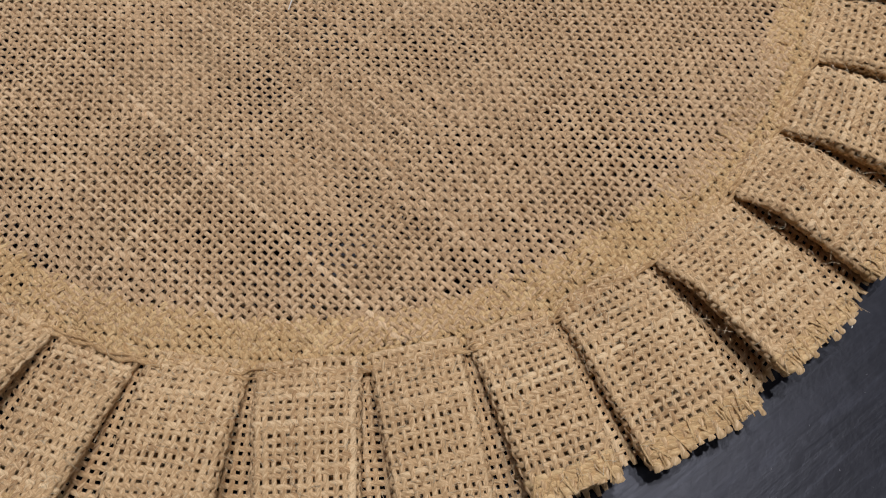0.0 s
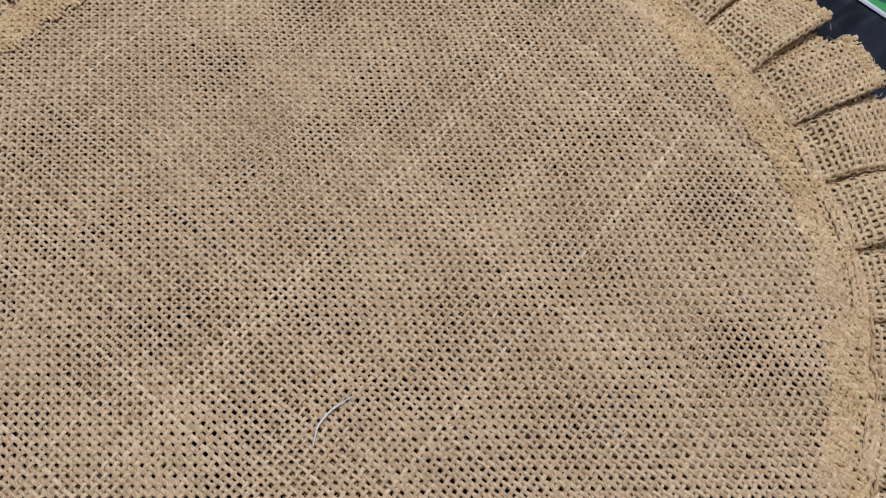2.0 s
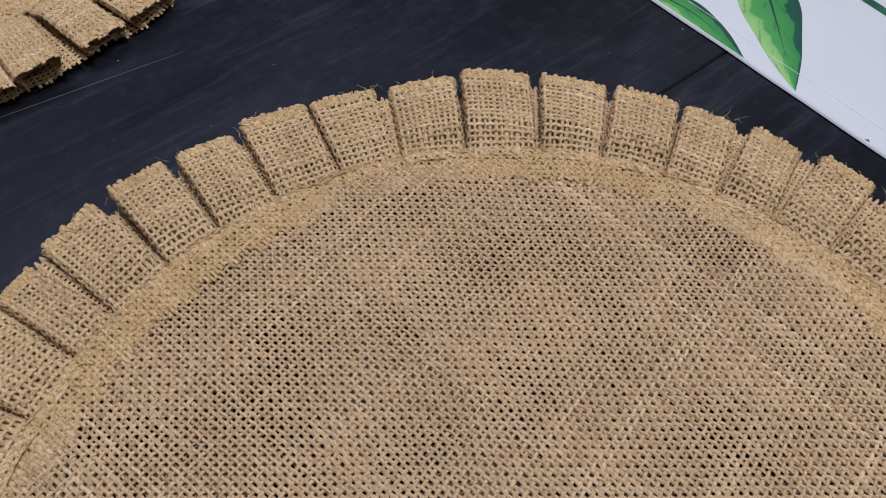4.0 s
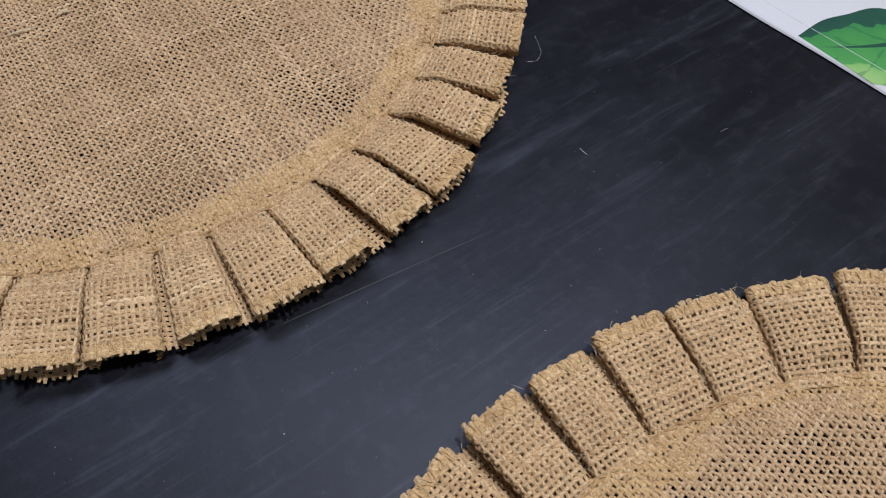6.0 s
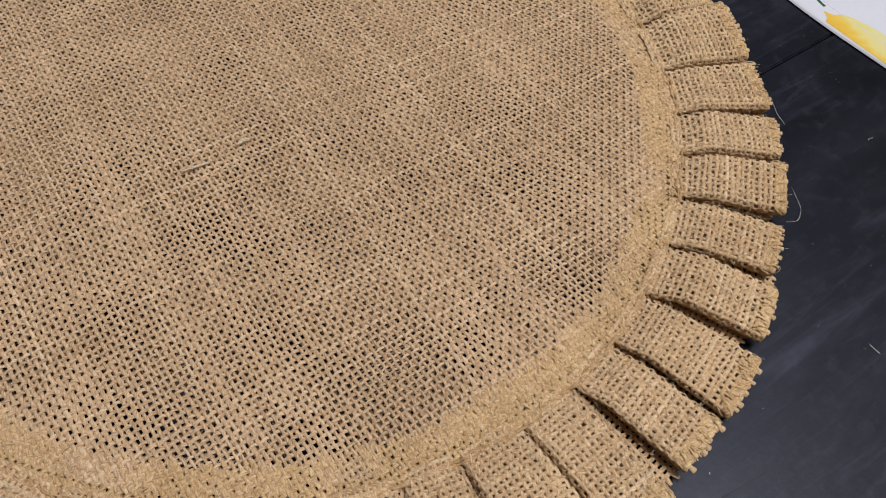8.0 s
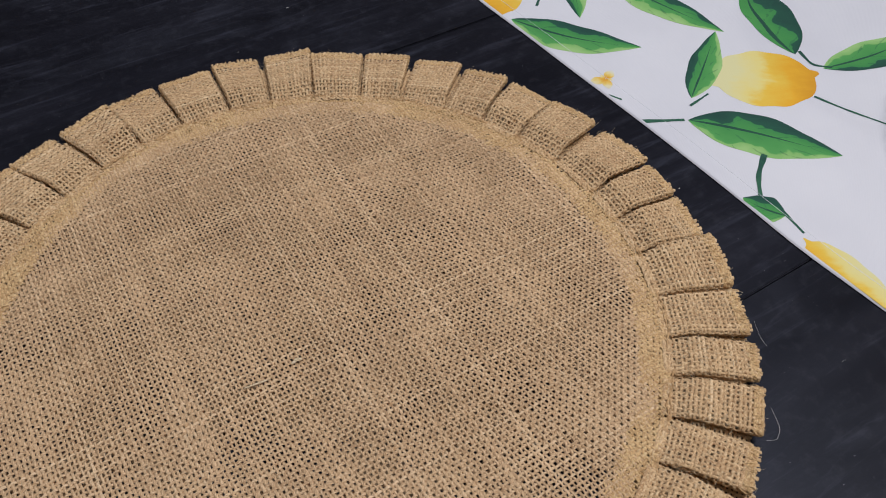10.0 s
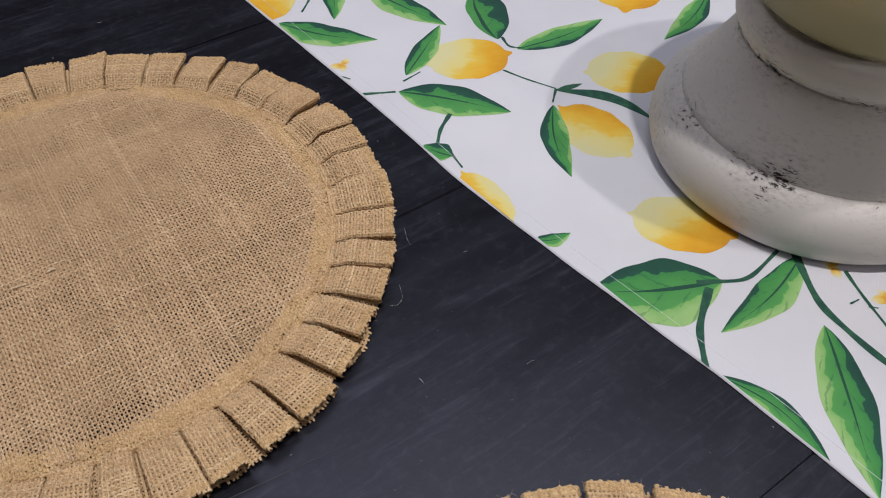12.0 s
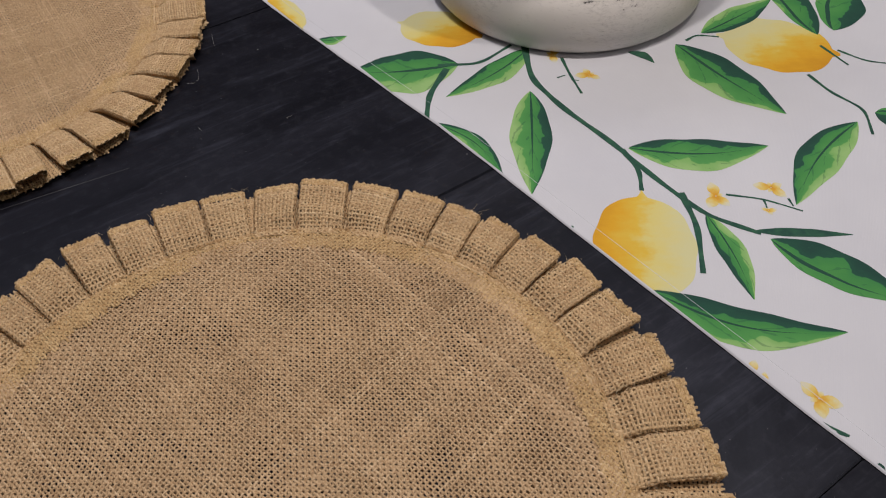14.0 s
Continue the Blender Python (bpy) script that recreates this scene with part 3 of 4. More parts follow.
# ---- the pedestal with its glass bowl ----
def pedestal():
    body = thing("pedestal_stand", "turned wooden stand in worn chipped white paint on the runner", "pedestal", place=(0.1725, 0.4585, 0.0022))
    foot = [(0.0000, 0.0), (0.0935, 0.0), (0.0983, 0.0018), (0.1013, 0.0056), (0.1028, 0.0112), (0.1032, 0.0172), (0.1026, 0.0236), (0.1009, 0.0292),
            (0.0985, 0.0336), (0.0955, 0.0368), (0.0921, 0.0390), (0.0894, 0.0402), (0.0000, 0.0402)]
    column = [(0.0886, 0.0399), (0.0886, 0.0412), (0.0880, 0.0434), (0.0862, 0.0462), (0.0830, 0.0512), (0.0792, 0.0572), (0.0756, 0.0630), (0.0724, 0.0690),
              (0.0698, 0.0742), (0.0680, 0.0785), (0.0668, 0.0812), (0.0662, 0.0830), (0.0, 0.0830)]
    collar = [(0.0660, 0.0826), (0.0662, 0.0838), (0.0670, 0.0854), (0.0688, 0.0880), (0.0706, 0.0912), (0.0716, 0.0950), (0.0714, 0.0990), (0.0704, 0.1022),
              (0.0688, 0.1038), (0.0660, 0.1044), (0.0, 0.1044)]
    lathe("foot", foot, LIMEWASH, body, "wide rounded white foot with chipped rim", steps=128)
    lathe("column", column, LIMEWASH, body, steps=128)
    lathe("collar", collar, LIMEWASH, body, steps=128)
    bowl = thing("glass_bowl", "olive glass bowl, mostly opaque, with yellow lemons on the white stand", "bowl", place=(0.172, 0.458, 0.1068))
    # the upper wall is unseen; its width is set by the shadows it casts
    prof = [(0.0000, 0.0), (0.0560, 0.0), (0.0631, 0.002), (0.0675, 0.007), (0.0747, 0.020), (0.0846, 0.038), (0.0950, 0.058), (0.1017, 0.080), (0.1049, 0.098),
            (0.1051, 0.0995), (0.1034, 0.0995), (0.1000, 0.080), (0.0935, 0.0585), (0.0831, 0.0388), (0.0733, 0.0210), (0.0661, 0.0085), (0.0623, 0.0038), (0.0551, 0.0020), (0.0000, 0.0020)]
    lathe("glass", prof, GLASS, bowl, steps=96)
    spots = [(-0.034, -0.020, 0.034, 20), (0.012, -0.040, 0.034, 100), (0.039, -0.002, 0.034, 60), (0.012, 0.038, 0.034, 150), (-0.031, 0.030, 0.034, 80), (0.0, 0.0, 0.076, 40)]
    for x, y, z, turn in spots:
        bm = bmesh.new()
        bmesh.ops.create_uvsphere(bm, u_segments=24, v_segments=16, radius=0.029)
        for v in bm.verts:
            u = v.co.z / 0.029
            v.co.z *= 1.22
            if abs(u) > 0.8:
                v.co.z += 0.006 * math.copysign((abs(u) - 0.8) / 0.2, u)
        for f in bm.faces:
            f.smooth = True
        fruit = tagged(part("lemon", bm, PEEL), "ripe yellow lemon lying in the glass bowl", "lemon", "lemons in the bowl")
        fruit.matrix_world = Matrix.Translation((0.172 + x, 0.458 + y, 0.1068 + z)) @ Euler((radians(84), 0, radians(turn))).to_matrix().to_4x4()


pedestal()


# ---- the placemats: a woven jute disc, a stitched hem and a ring of box pleats ----
PITCH = 0.00188
SPACING = (0.00203, 0.00173)


def bulge(x, y, seed):
    return 0.0011 * noise.noise((x * 16.0, y * 16.0, seed)) + 0.0005 * noise.noise((x * 45.0, y * 45.0, seed + 3.0))


def weave_disc(y, radius, turn, height, seed, per, across, wide, scale=1.0, slot=0, inner=0.0):
    """Plain weave over a disc, or over a ring of it: two sets of threads that pass over and under one another,
    and push each other sideways, so that wide and narrow holes take turns."""
    rng = np.random.default_rng(seed)
    c, s = math.cos(turn), math.sin(turn)
    space = [scale * w for w in SPACING]
    sets = []
    for way in (0, 1):
        count = int(2 * radius / space[way])
        sets.append(np.array([(k + 0.5 - count / 2 + 0.45 * noise.noise((k * 0.07, way * 3.7, seed)) + rng.normal(0, 0.055)) * space[way] for k in range(count)]))
    for way in (0, 1):
        other = sets[1 - way]
        for k, off in enumerate(sets[way]):
            reach = math.sqrt(max(0.0, radius ** 2 - off ** 2))
            if reach < 2 * PITCH:
                continue
            hole = math.sqrt(max(0.0, inner ** 2 - off ** 2)) if inner else 0.0
            thick = wide * scale * PITCH * min(1.22, max(0.82, rng.normal(1.0, 0.07))) * (1.25 if rng.random() < 0.03 else 1.0)
            f1, f2, p1, p3, p4 = rng.uniform(120, 420), rng.uniform(500, 1100), *rng.uniform(0, 6, 3)
            for lo, hi in ((-reach, -hole), (hole, reach)) if hole > 0 else ((-reach, reach),):
                lo, hi = (lo, hi + 0.004 * rng.random()) if hole and lo < 0 else (lo - 0.004 * rng.random() * (hole > 0), hi)
                n = max(4, int((hi - lo) / space[1 - way] * per))
                at = np.linspace(lo, hi, n)
                cross = np.interp(at, other, np.arange(len(other)))
                over = np.cos(np.pi * (cross + k + way)) * 0.00032
                push = 0.072 * PITCH * np.sin(np.pi * (cross + k))
                sway = push + 0.05 * PITCH * np.sin(at * 210.0 + p1)
                a, b = (at, off + sway) if way == 0 else (off + sway, at)
                x, yy = a * c - b * s, a * s + b * c
                spots = list(zip(x[::6], yy[::6], np.broadcast_to(a, n)[::6], np.broadcast_to(b, n)[::6]))
                lift = [bulge(p, q, seed) for p, q, _, _ in spots]
                close = [noise.noise((p * 34.0, q * 34.0, seed + 9.0)) + 0.7 * noise.noise((e * (22.0, 150.0)[way], g * (150.0, 22.0)[way], seed + 5.0))
                         for p, q, e, g in spots]
                full, knots = np.arange(n), np.arange(0, n, 6)
                z = height + over + np.interp(full, knots, lift)
                slub = 1 + 0.07 * np.sin(at * f1 + p3) + 0.06 * np.sin(at * f2 + p4) + 0.24 * np.interp(full, knots, close)
                y.add(np.stack((x, yy, z), -1), np.tile((0.0, 0.0, 1.0), (n, 1)), thick * slub, 0.00040, slot, across)


def smooth(a):
    return a * a * (3 - 2 * a)


def pleat(parent, rng, mid, step, r_in, r_out, spread, fine, body):
    """One box pleat: a panel whose sides roll down and under, with a cut, fraying outer end."""
    length = (r_out - r_in) * rng.uniform(0.945, 1.01)
    w_in = r_in * step - rng.uniform(0.0010, 0.0024)
    w_out = r_out * step - rng.choice((0.0026, 0.0046, 0.0066)) * rng.uniform(0.8, 1.2) * spread * (1 - 0.35 * math.sin(mid))
    swing = rng.uniform(-0.045, 0.045)
    er = np.array((math.cos(mid + swing), math.sin(mid + swing)))
    et = np.array((-er[1], er[0]))
    root = r_in * np.array((math.cos(mid), math.sin(mid)))
    top, end, tilt, bow = rng.uniform(0.0074, 0.0098), rng.uniform(0.0064, 0.0100) + 0.0040 * max(0.0, -math.sin(mid)) * rng.random(), rng.uniform(-0.15, 0.15), rng.uniform(-0.0004, 0.0012)
    roll, drop = rng.uniform(0.0013, 0.0021), 0.0042

    def place(s, v):
        """s: metres over the cloth from the pleat's middle; v: 0 at the seam to 1 at the cut end."""
        half = (w_in + (w_out - w_in) * v) / 2
        flat = half - roll
        mag, sign = np.abs(s), np.sign(s)
        a = np.clip((mag - flat) / roll, 0, 2.1)
        rest = np.maximum(mag - flat - 2.1 * roll, 0)
        lat = np.minimum(mag, flat) + roll * np.sin(a) + rest * np.cos(2.1)
        low = roll * (1 - np.cos(a)) + rest * np.sin(2.1)
        rise = smooth(np.clip(v / 0.36, 0, 1))
        z = 0.0044 + (top - 0.0044) * rise + (end - top) * np.clip((v - 0.22) / 0.78, 0, 1) ** 1.4
        z = z + sign * lat * tilt * rise - low * (0.35 + 0.65 * rise) + bow * np.cos(np.pi * np.clip(lat / half, -1, 1) / 2)
        z = np.maximum(z, 0.0009)
        p = root + er * (v * length)[:, None] + et * (sign * lat)[:, None]
        nx = np.where(a > 0, np.sin(a) * sign, 0.0)
        up = np.stack((et[0] * nx, et[1] * nx, np.cos(a)), -1)
        up /= np.linalg.norm(up, axis=1, keepdims=True)
        return np.concatenate((p, z[:, None]), 1), up

    y = Yarns()
    span = w_in / 2 - roll + 2.1 * roll + drop
    across_n = int(2 * span / fine)
    along_n = int(length / fine)
    for k in range(across_n):
        s0 = (k + 0.5 - across_n / 2) * fine + rng.normal(0, 0.05) * fine
        n = along_n * 2 + 1
        top_side = abs(s0) < 0.47 * w_in
        tail = rng.uniform(0.0, 0.045) if top_side else 0.004
        v = np.linspace(-0.06, 0.985, n)
        v = np.concatenate((v, (1.0 + tail * 0.4, 1.0 + tail, 1.0 + tail * 1.25)))
        s = s0 * (1 + (w_out / w_in - 1) * v) + 0.05 * fine * np.sin(v * 14 + rng.uniform(0, 6))
        p, up = place(s, np.minimum(v, 1.05))
        over = np.cos(np.pi * (v * length / fine + k)) * 0.00031
        over[-3:] = -0.0001
        thick = body * fine * rng.normal(1.0, 0.10)
        slub = 1 + 0.11 * np.sin(v * rng.uniform(5, 14) + rng.uniform(0, 6))
        slub[-3:] = np.array((1.3, 1.55, 0.8)) * rng.uniform(0.75, 1.2)
        y.add(p + up * over[:, None], up, thick * slub, 0.00046 * slub, 0, 4)
        if top_side:
            y.s[-1][-9:] = 2
    rings = list(range(along_n + 1)) + [k + 0.5 for k in (-2, -1, *range(int(along_n * 0.91), along_n + 1))]
    for k in rings:
        v0 = (k + 0.5 + rng.normal(0, 0.06)) * fine / length
        if v0 > 1.0:
            continue
        n = across_n * 2 + 1
        f = np.linspace(-1, 1, n)
        v = v0 + 0.004 * np.sin(f * 6 + rng.uniform(0, 6)) + rng.normal(0, 0.006) * f
        s = f * span * (1 + (w_out / w_in - 1) * v0)
        p, up = place(s, v)
        over = -np.cos(np.pi * ((f + 1) * across_n / 2 - 0.5 + k)) * 0.00031
        thick = body * fine * rng.normal(1.0, 0.10) * (1.15 if v0 > 0.91 else 1.0)
        slub = 1 + 0.11 * np.sin(f * rng.uniform(3, 9) + rng.uniform(0, 6))
        y.add(p + up * over[:, None], up, thick * slub, 0.00046 * slub, 1 if v0 > 0.88 else 0, 4)
    # the turned-under layer inside the pleat
    inner = int(0.9 * w_in / fine)
    for k in range(inner):
        s0 = (k + 0.5 - inner / 2) * fine
        v = np.linspace(0.0, 0.93 + rng.uniform(0, 0.04), along_n)
        p, up = place(s0 * (1 + (w_out / w_in - 1) * v), v)
        p[:, 2] = np.maximum(p[:, 2] - 0.0010 - 0.0022 * np.clip(v / 0.3, 0, 1) + 0.0003 * np.cos(np.pi * (np.arange(along_n) + k)), 0.0012)
        y.add(p, up, 0.38 * fine, 0.0004, 0, 3)
    for k in range(along_n - 1):
        f = np.linspace(-1, 1, inner + 1)
        p, up = place(f * 0.44 * w_in * (1 + (w_out / w_in - 1) * k / along_n), np.full(inner + 1, (k + 0.8) * fine / length))
        p[:, 2] = np.maximum(p[:, 2] - 0.0010 - 0.0022 * min(1.0, k / along_n / 0.3) - 0.0003 * np.cos(np.pi * (np.arange(inner + 1) + k)), 0.0012)
        y.add(p, up, 0.38 * fine, 0.0004, 0, 3)
    # overcast stitches along the cut end
    for k in range(int(w_out / 0.0011)):
        s0 = rng.uniform(-0.5, 0.5) * w_out
        lean = rng.normal(0.0, 0.0012)
        v = np.linspace(rng.uniform(0.86, 0.94), rng.uniform(0.96, 1.03), 5)
        p, up = place(np.linspace(s0, s0 + lean, 5), v)
        y.add(p + up * (0.00040 + 0.0003 * np.sin(np.linspace(0, 3.1, 5)))[:, None], up, rng.uniform(0.00014, 0.00026), 0.00026, 1, 3)
    # fuzz
    for k in range(110):
        s0, v0 = rng.uniform(-0.55, 0.55) * w_out, rng.uniform(0.02, 1.0)
        far, curl = rng.uniform(0.0008, 0.0035), rng.normal(0, 1.0)
        d = rng.uniform(0, 6.28) + curl * np.linspace(0, 1, 5)
        p, up = place(s0 + far * np.cumsum(np.cos(d)) / 5, np.clip(v0 + far * np.cumsum(np.sin(d)) / 5 / length, 0, 1.06))
        y.add(p + up * (0.0006 + rng.uniform(0, 0.0009) * np.linspace(0.2, 1, 5))[:, None], up, 0.000045, 0.00005, 3, 3)
    return y.done("pleat", [JUTE_PLEAT, JUTE_STITCH, JUTE_END, FIBRE], parent)


def under_ruffle(parent, rng, r_in, reach, gaps):
    """The folded lower layer of the ruffle: it waves in and out from under the pleats, with a frayed cut edge."""
    y = Yarns()
    n = int(2 * math.pi * r_in * 1.12 / PITCH)
    knots = np.radians(np.sort(np.concatenate((gaps, [(a + b) / 2 for a, b in zip(gaps, gaps[1:])]))) )
    out, high = rng.uniform(-0.0045, 0.0018, len(knots)), rng.uniform(0.0009, 0.0036, len(knots))

    def edge(a):
        return (reach(a) + np.interp(a, knots, out, period=2 * math.pi) + 0.0007 * np.sin(a * 61),
                np.interp(a, knots, high, period=2 * math.pi))

    for k in range(n):
        a = 2 * math.pi * (k + rng.normal(0, 0.08)) / n
        far, lift = edge(a)
        r = np.linspace(r_in - 0.004, far + rng.uniform(-0.0006, 0.0010), 21)
        f = np.linspace(0, 1, 21)
        z = 0.0026 + (lift - 0.0026) * f ** 2 + 0.0003 * np.cos(np.pi * (np.arange(21) + k))
        wide = np.full(21, 0.33 * PITCH)
        wide[-2:] = 0.46 * PITCH, 0.24 * PITCH
        y.add(np.stack((r * math.cos(a), r * math.sin(a), z), -1), np.tile((0.0, 0, 1), (21, 1)), wide, 0.0005, 0, 4)
        y.s[-1][-9:] = 1
    a = np.linspace(0, 2 * math.pi, 2 * n + 1)
    far, lift = edge(a)
    rows_ = 19
    for k in range(rows_):
        f = (k + 0.5) / rows_
        r = r_in + (far - 0.0008 - r_in) * f
        z = 0.0026 + (lift - 0.0026) * f ** 2 - 0.0003 * np.cos(np.pi * (np.arange(2 * n + 1) / 2 + k))
        y.add(np.stack((r * np.cos(a), r * np.sin(a), z), -1), np.tile((0.0, 0, 1), (2 * n + 1, 1)), 0.33 * PITCH, 0.0005, 0, 3)
    return y.done("under_ruffle", [JUTE_PLEAT, JUTE_END], parent, "wavy lower layer of the jute ruffle")


def hem_ring(parent, rng, r_in, turn, seed):
    """The band where disc and ruffle are sewn together: close golden weave, small stitches and a seam cord."""
    y = Yarns()
    width = 0.0104
    weave_disc(y, r_in + 0.0008, turn, 0.0044, seed + 7, 3.0, 4, 0.365, 0.88, 0, r_in - width)
    n = int(2 * math.pi * r_in / 0.0009)
    for k in range(int(n * 0.36)):
        a = 2 * math.pi * rng.random()
        r0 = r_in - width * rng.random() ** 0.8
        long_, way = rng.uniform(0.0012, 0.0022), turn + rng.choice((0.0, math.pi / 2)) + rng.normal(0, 0.35)
        f = np.linspace(-0.5, 0.5, 4)
        x, yy = r0 * math.cos(a) + long_ * f * math.cos(way), r0 * math.sin(a) + long_ * f * math.sin(way)
        z = 0.0049 + 0.0003 * np.cos(np.pi * f) + rng.uniform(0, 0.0003) + bulge(x[2], yy[2], seed + 7) * 0.9
        y.add(np.stack((x, yy, z), -1), np.tile((0.0, 0, 1), (4, 1)), rng.uniform(0.00014, 0.00030), 0.0003, 0, 3)
    a = np.linspace(0, 2 * math.pi, 1800)
    for k, (dr, wide) in enumerate(((0.0012, 0.00045), (0.0004, 0.00035))):
        r = r_in + dr + 0.0006 * np.sin(a * 37 + k) + 0.0004 * np.sin(a * 91 + 2 * k)
        z = 0.0048 + 0.0003 * np.sin(a * 260 + k) + 0.0004 * np.sin(a * 23 + k)
        y.add(np.stack((r * np.cos(a), r * np.sin(a), z), -1), np.tile((0.0, 0, 1), (1800, 1)), wide * (1 + 0.35 * np.sin(a * 170)), 0.00045, 1, 4)
    return tagged(y.done("stitched_hem", [JUTE_STITCH, JUTE_SEAM], parent, "golden stitched seam band"), kind="stuff")


def loose_fibres(parent, rng, r_in, r_out, count):
    """Fine hairs that stand off the yarn."""
    y = Yarns()
    for k in range(count):
        rim = k % 3 != 0
        a = rng.uniform(0, 2 * math.pi)
        r = rng.uniform(r_in - 0.004, r_out - 0.004) if rim else r_in * math.sqrt(rng.random())
        head, long_ = rng.uniform(0, 2 * math.pi), rng.uniform(0.002, 0.007 if rim else 0.004)
        curl = rng.normal(0, 1.3)
        f = np.linspace(0, 1, 6)
        d = head + curl * f
        x = r * math.cos(a) + long_ * np.cumsum(np.cos(d)) / 6
        yy = r * math.sin(a) + long_ * np.cumsum(np.sin(d)) / 6
        base = 0.0075 if rim else 0.0048
        z = base + rng.uniform(0.0, 0.0012) + rng.uniform(-0.001, 0.002) * f
        y.add(np.stack((x, yy, z), -1), np.tile((0.0, 0, 1), (6, 1)), 0.00006 * (1.2 - f), 0.00006, 0, 3)
    return tagged(y.done("fuzz", [FIBRE], parent, "fine pale stray jute fibres"), kind="stuff")


def placemat(label, centre, r_in, r_out, turn, gaps, seed, shift, slack, spread, fine, body):
    def reach(a):
        """How far the ruffle reaches out at an angle: a little off centre, with a slack stretch."""
        return r_out + shift[0] * np.cos(a) + shift[1] * np.sin(a) + slack * np.exp(-(((a + math.pi) % (2 * math.pi) - math.pi + 0.80) / 0.42) ** 2)

    mat = thing("placemat", label, "placemat", "jute placemats on the table", place=(*centre, 0.0))
    rng = np.random.default_rng(seed)
    y = Yarns()
    weave_disc(y, r_in - 0.004, turn, 0.0042, seed, 4.0, 4, 0.288)
    tagged(y.done("woven_disc", [JUTE], mat), kind="stuff")
    # sparse threads added below the weave, so its holes show brown, not black table
    y = Yarns()
    weave_disc(y, r_in - 0.001, turn + 0.04, 0.0014, seed + 50, 1.0, 3, 0.17)
    tagged(y.done("hole_backing", [JUTE], mat, "added sparse jute threads that turn the weave's holes brown"), kind="stuff")
    under_ruffle(mat, rng, r_in, reach, gaps[:-1])
    hem_ring(mat, rng, r_in, turn, seed)
    for a, b in zip(gaps, gaps[1:]):
        mid = radians((a + b) / 2)
        pleat(mat, rng, mid, radians(abs(a - b)), r_in, float(reach(mid)), spread, fine, body)
    loose_fibres(mat, rng, r_in, r_out, 2400)
    return mat


NEAR_GAPS = [157.5, 149.6, 143.0, 134.8, 127.2, 118.9, 109.9, 101.6, 92.6, 82.6, 73.9, 65.3, 57.9, 50.2, 42.4, 33.7, 24.8, 16.1, 7.9, -1.0, -9.3,
             -17.8, -26.6, -36.5, -45.6, -56.4, -66.7, -75.1, -84.0, -93.9, -103.6, -112.0] + [-112.0 - 9.05 * k for k in range(1, 11)]
FAR_GAPS = [145.1, 135.9, 127.1, 117.0, 108.5, 99.5, 89.7, 80.9, 71.3, 62.7, 54.0, 44.1, 33.3, 25.5, 16.8, 7.3, -1.2, -8.7, -16.1, -24.3, -32.4,
            -40.7, -48.5, -55.9, -64.0, -71.0, -79.0, -87.8, -97.5, -106.4] + [-106.4 - 9.0416 * k for k in range(1, 13)]
placemat("round natural jute placemat with pleated ruffle and a white thread", (0.0015, 0.0535), 0.1480, 0.1847, radians(46), NEAR_GAPS, 21, (0.0, -0.0036), -0.0008, 1.2, 0.00190, 0.345)
placemat("round natural jute placemat with pleated ruffle beside the runner", (-0.268, 0.3868), 0.1440, 0.1800, radians(33), FAR_GAPS, 34, (-0.0018, -0.0010), 0.0036, 0.85, 0.00180, 0.350)


# ---- lint, threads and scratches ----
def thread(name, label, line, wide, material, category):
    y = Yarns()
    line = np.array(line, float)
    f = np.linspace(0, len(line) - 1, 6 * len(line))
    pts = np.stack([np.interp(f, np.arange(len(line)), line[:, k]) for k in range(3)], -1)
    for _ in range(4):
        pts[1:-1] = 0.5 * pts[1:-1] + 0.25 * (pts[:-2] + pts[2:])
    y.add(pts, np.tile((0.0, 0, 1), (len(pts), 1)), wide * np.sin(np.linspace(0.5, 2.7, len(pts))), wide, 0, 4)
    return tagged(y.done(name, [material], None), label, category)


thread("lint_thread", "short white lint thread on the jute disc", [(-0.0058, 0.0068, 0.0058), (-0.0046, 0.0118, 0.0060), (-0.0012, 0.0156, 0.0060), (0.0046, 0.0190, 0.0056)], 0.00026, LINT, "lint")
thread("lint_thread", "pale fluff on the jute disc", [(-0.2770, 0.3625, 0.0058), (-0.2752, 0.3645, 0.0064), (-0.2732, 0.3652, 0.0058)], 0.0008, FIBRE, "lint")
thread("lint_thread", "pale short thread on the jute disc", [(-0.2935, 0.3508, 0.0058), (-0.2890, 0.3530, 0.0061), (-0.2845, 0.3553, 0.0058)], 0.00042, FIBRE, "lint")


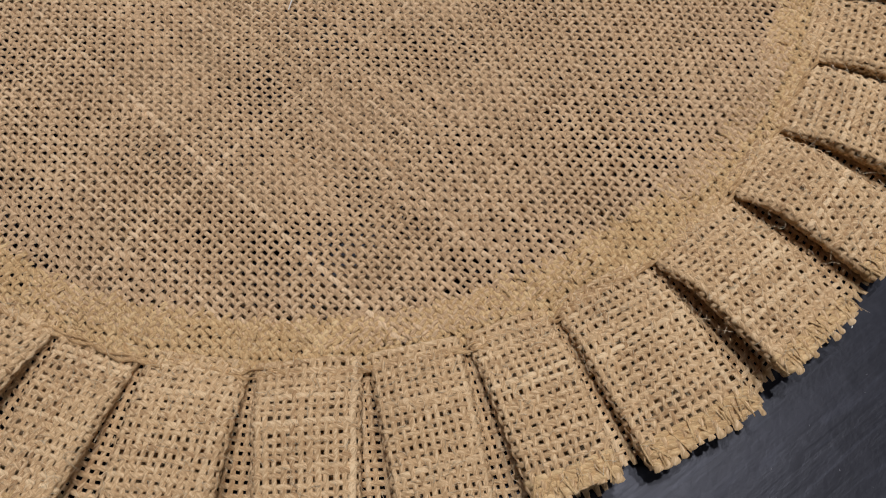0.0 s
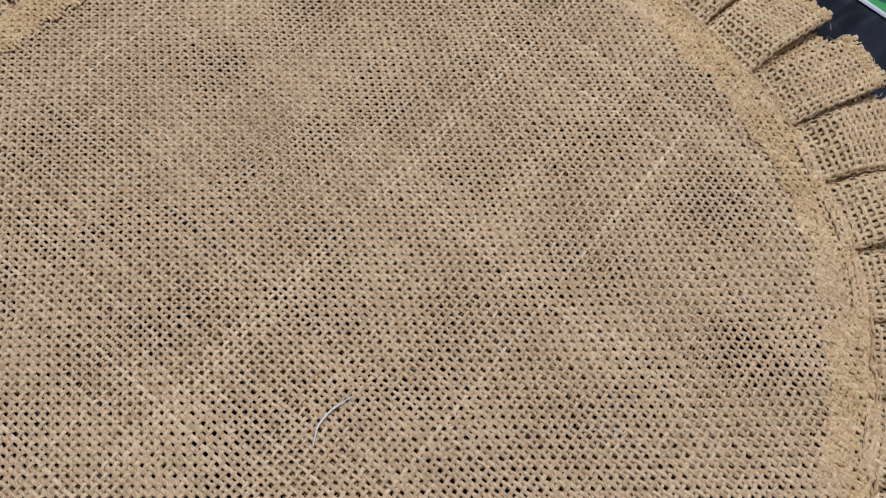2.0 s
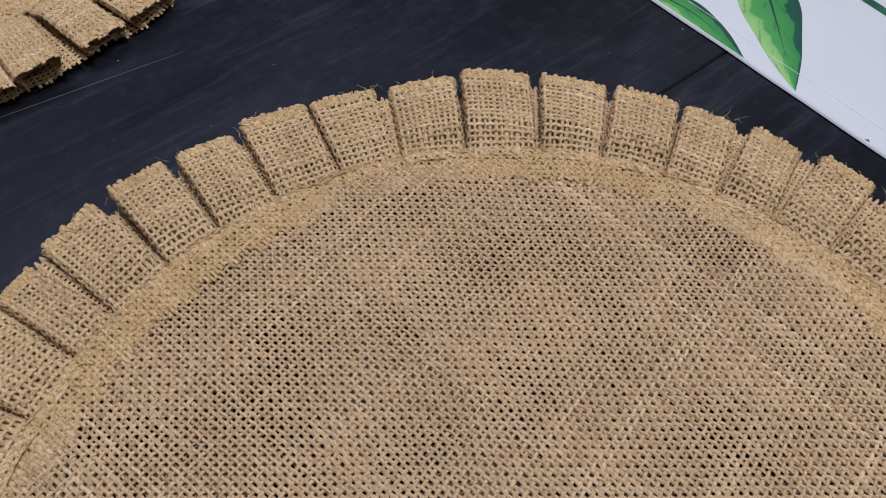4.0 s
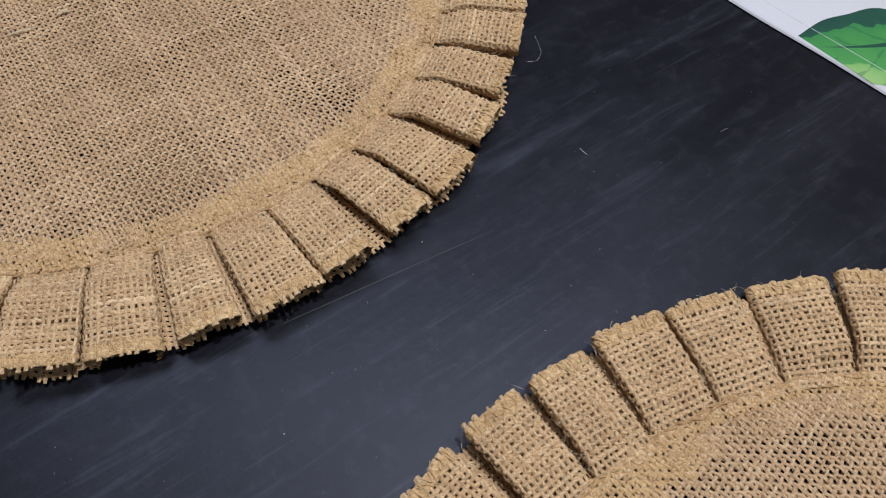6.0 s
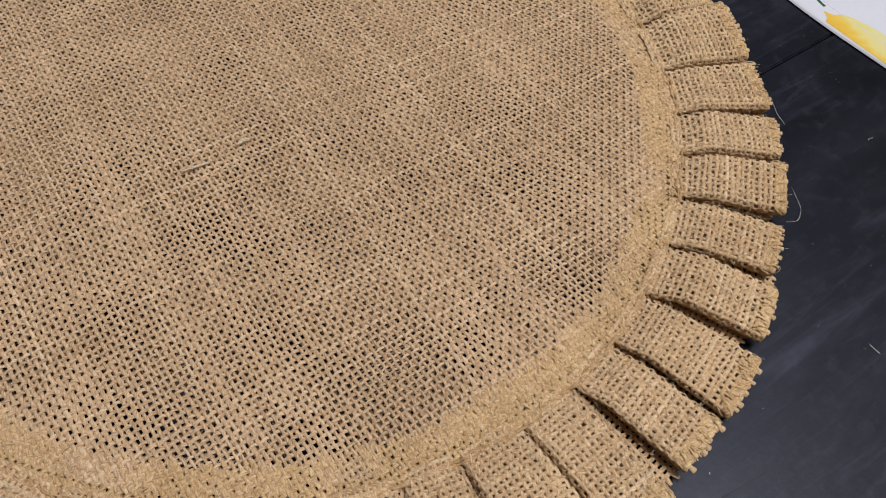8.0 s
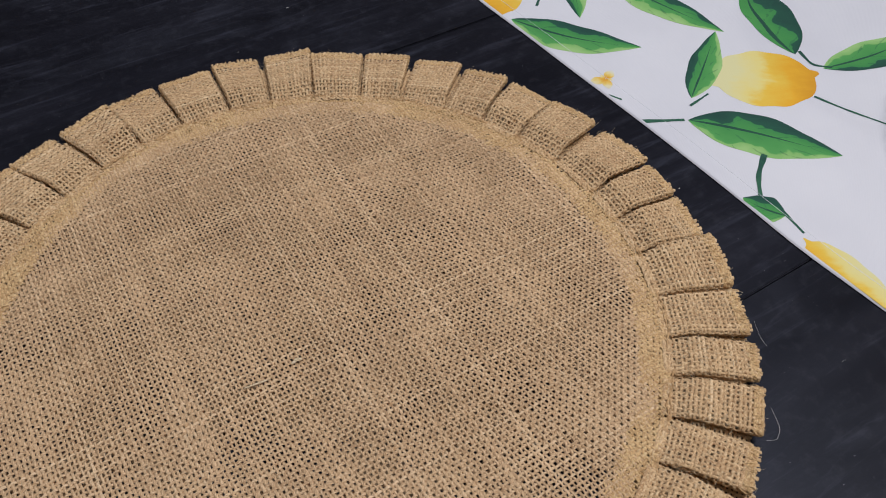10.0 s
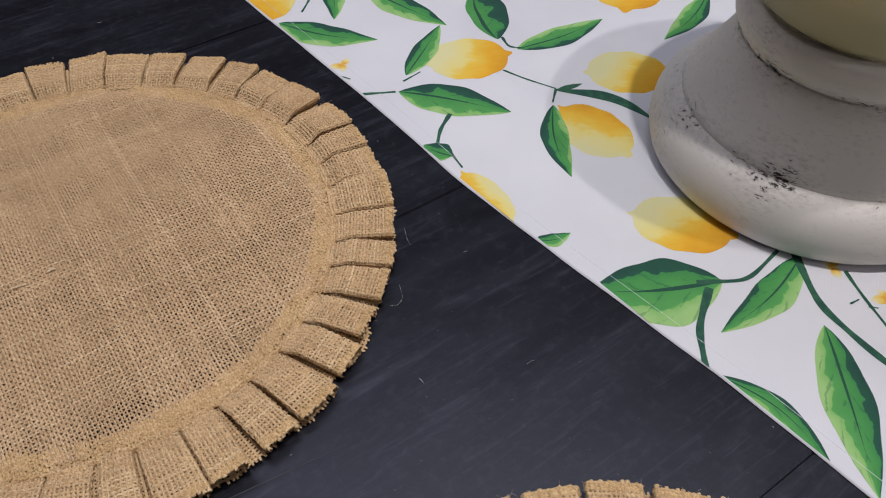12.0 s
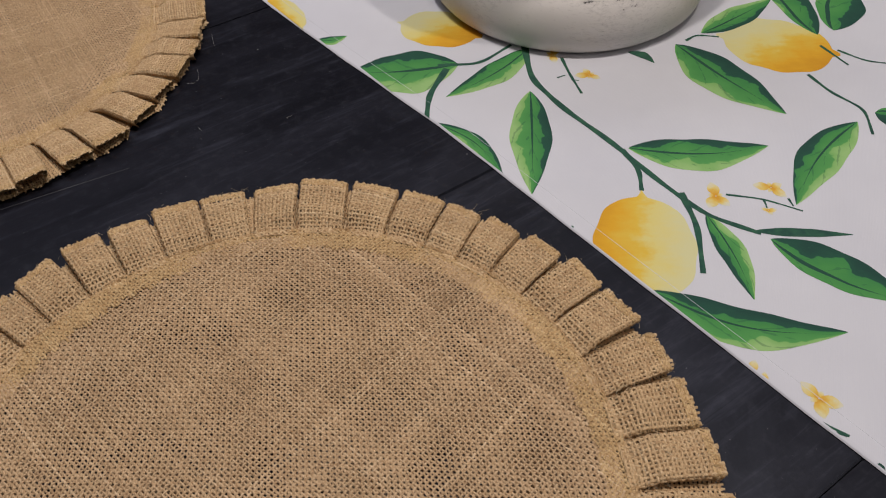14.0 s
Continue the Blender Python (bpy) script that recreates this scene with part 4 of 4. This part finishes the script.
def table_lint():
    rng = np.random.default_rng(5)
    y = Yarns()
    known = [(-0.0223, 0.3017), (-0.0763, 0.2960), (-0.0485, 0.3784)]
    spots = known + [(rng.uniform(-0.35, 0.2), rng.uniform(-0.1, 0.62)) for _ in range(48)]
    for k, (x, yy) in enumerate(spots):
        long_ = rng.uniform(0.002, 0.005) if k < 3 else rng.uniform(0.0004, 0.0022) * (2.0 if rng.random() < 0.12 else 1)
        head, curl = rng.uniform(0, 6.28), rng.normal(0, 1.6)
        f = np.linspace(0, 1, 6)
        d = head + curl * f
        line = np.stack((x + long_ * np.cumsum(np.cos(d)) / 6, yy + long_ * np.cumsum(np.sin(d)) / 6, np.full(6, 0.0002)), -1)
        y.add(line, np.tile((0.0, 0, 1), (6, 1)), rng.uniform(0.00004, 0.00012), 0.0001, 0, 3)
    return tagged(y.done("table_lint", [LINT], None), "fine white lint specks on the black table", "lint", kind="stuff")


table_lint()
thread("table_scratch", "long faint pale scratch in the black tabletop", [(-0.1780, 0.2255, 0.0001), (-0.1430, 0.2432, 0.0001), (-0.1100, 0.2595, 0.0001)], 0.00024, SCRATCH, "scratch")
thread("loose_hair", "fine curled pale hair beside the jute ruffle", [(-0.0842, 0.3950, 0.0020), (-0.0830, 0.3882, 0.0006), (-0.0809, 0.3836, 0.0003)], 0.00005, LINT, "hair")
thread("loose_hair", "fine hooked pale hair beside the jute ruffle", [(-0.0868, 0.3535, 0.0020), (-0.0846, 0.3455, 0.0005), (-0.0870, 0.3407, 0.0003), (-0.0915, 0.3401, 0.0005)], 0.00005, LINT, "hair")


def table_dust():
    rng = np.random.default_rng(9)
    y = Yarns()
    for k in range(2300):
        x, yy = rng.uniform(-0.50, 0.30), rng.uniform(-0.16, 0.66)
        if Vector((x, yy)).xy.dot(RUN_IN) - RUN_AT.dot(RUN_IN) > -0.004:
            continue
        long_, head, curl = rng.uniform(0.0002, 0.0012), rng.uniform(0, 6.28), rng.normal(0, 1.2)
        f = np.linspace(0, 1, 3)
        d = head + curl * f
        line = np.stack((x + long_ * np.cumsum(np.cos(d)) / 3, yy + long_ * np.cumsum(np.sin(d)) / 3, np.full(3, 0.00008)), -1)
        y.add(line, np.tile((0.0, 0, 1), (3, 1)), rng.uniform(0.00003, 0.00009), 0.00005, 0, 3)
    return tagged(y.done("table_dust", [DUST], None), "fine grey dust scattered on the black table", "dust", kind="stuff")


table_dust()
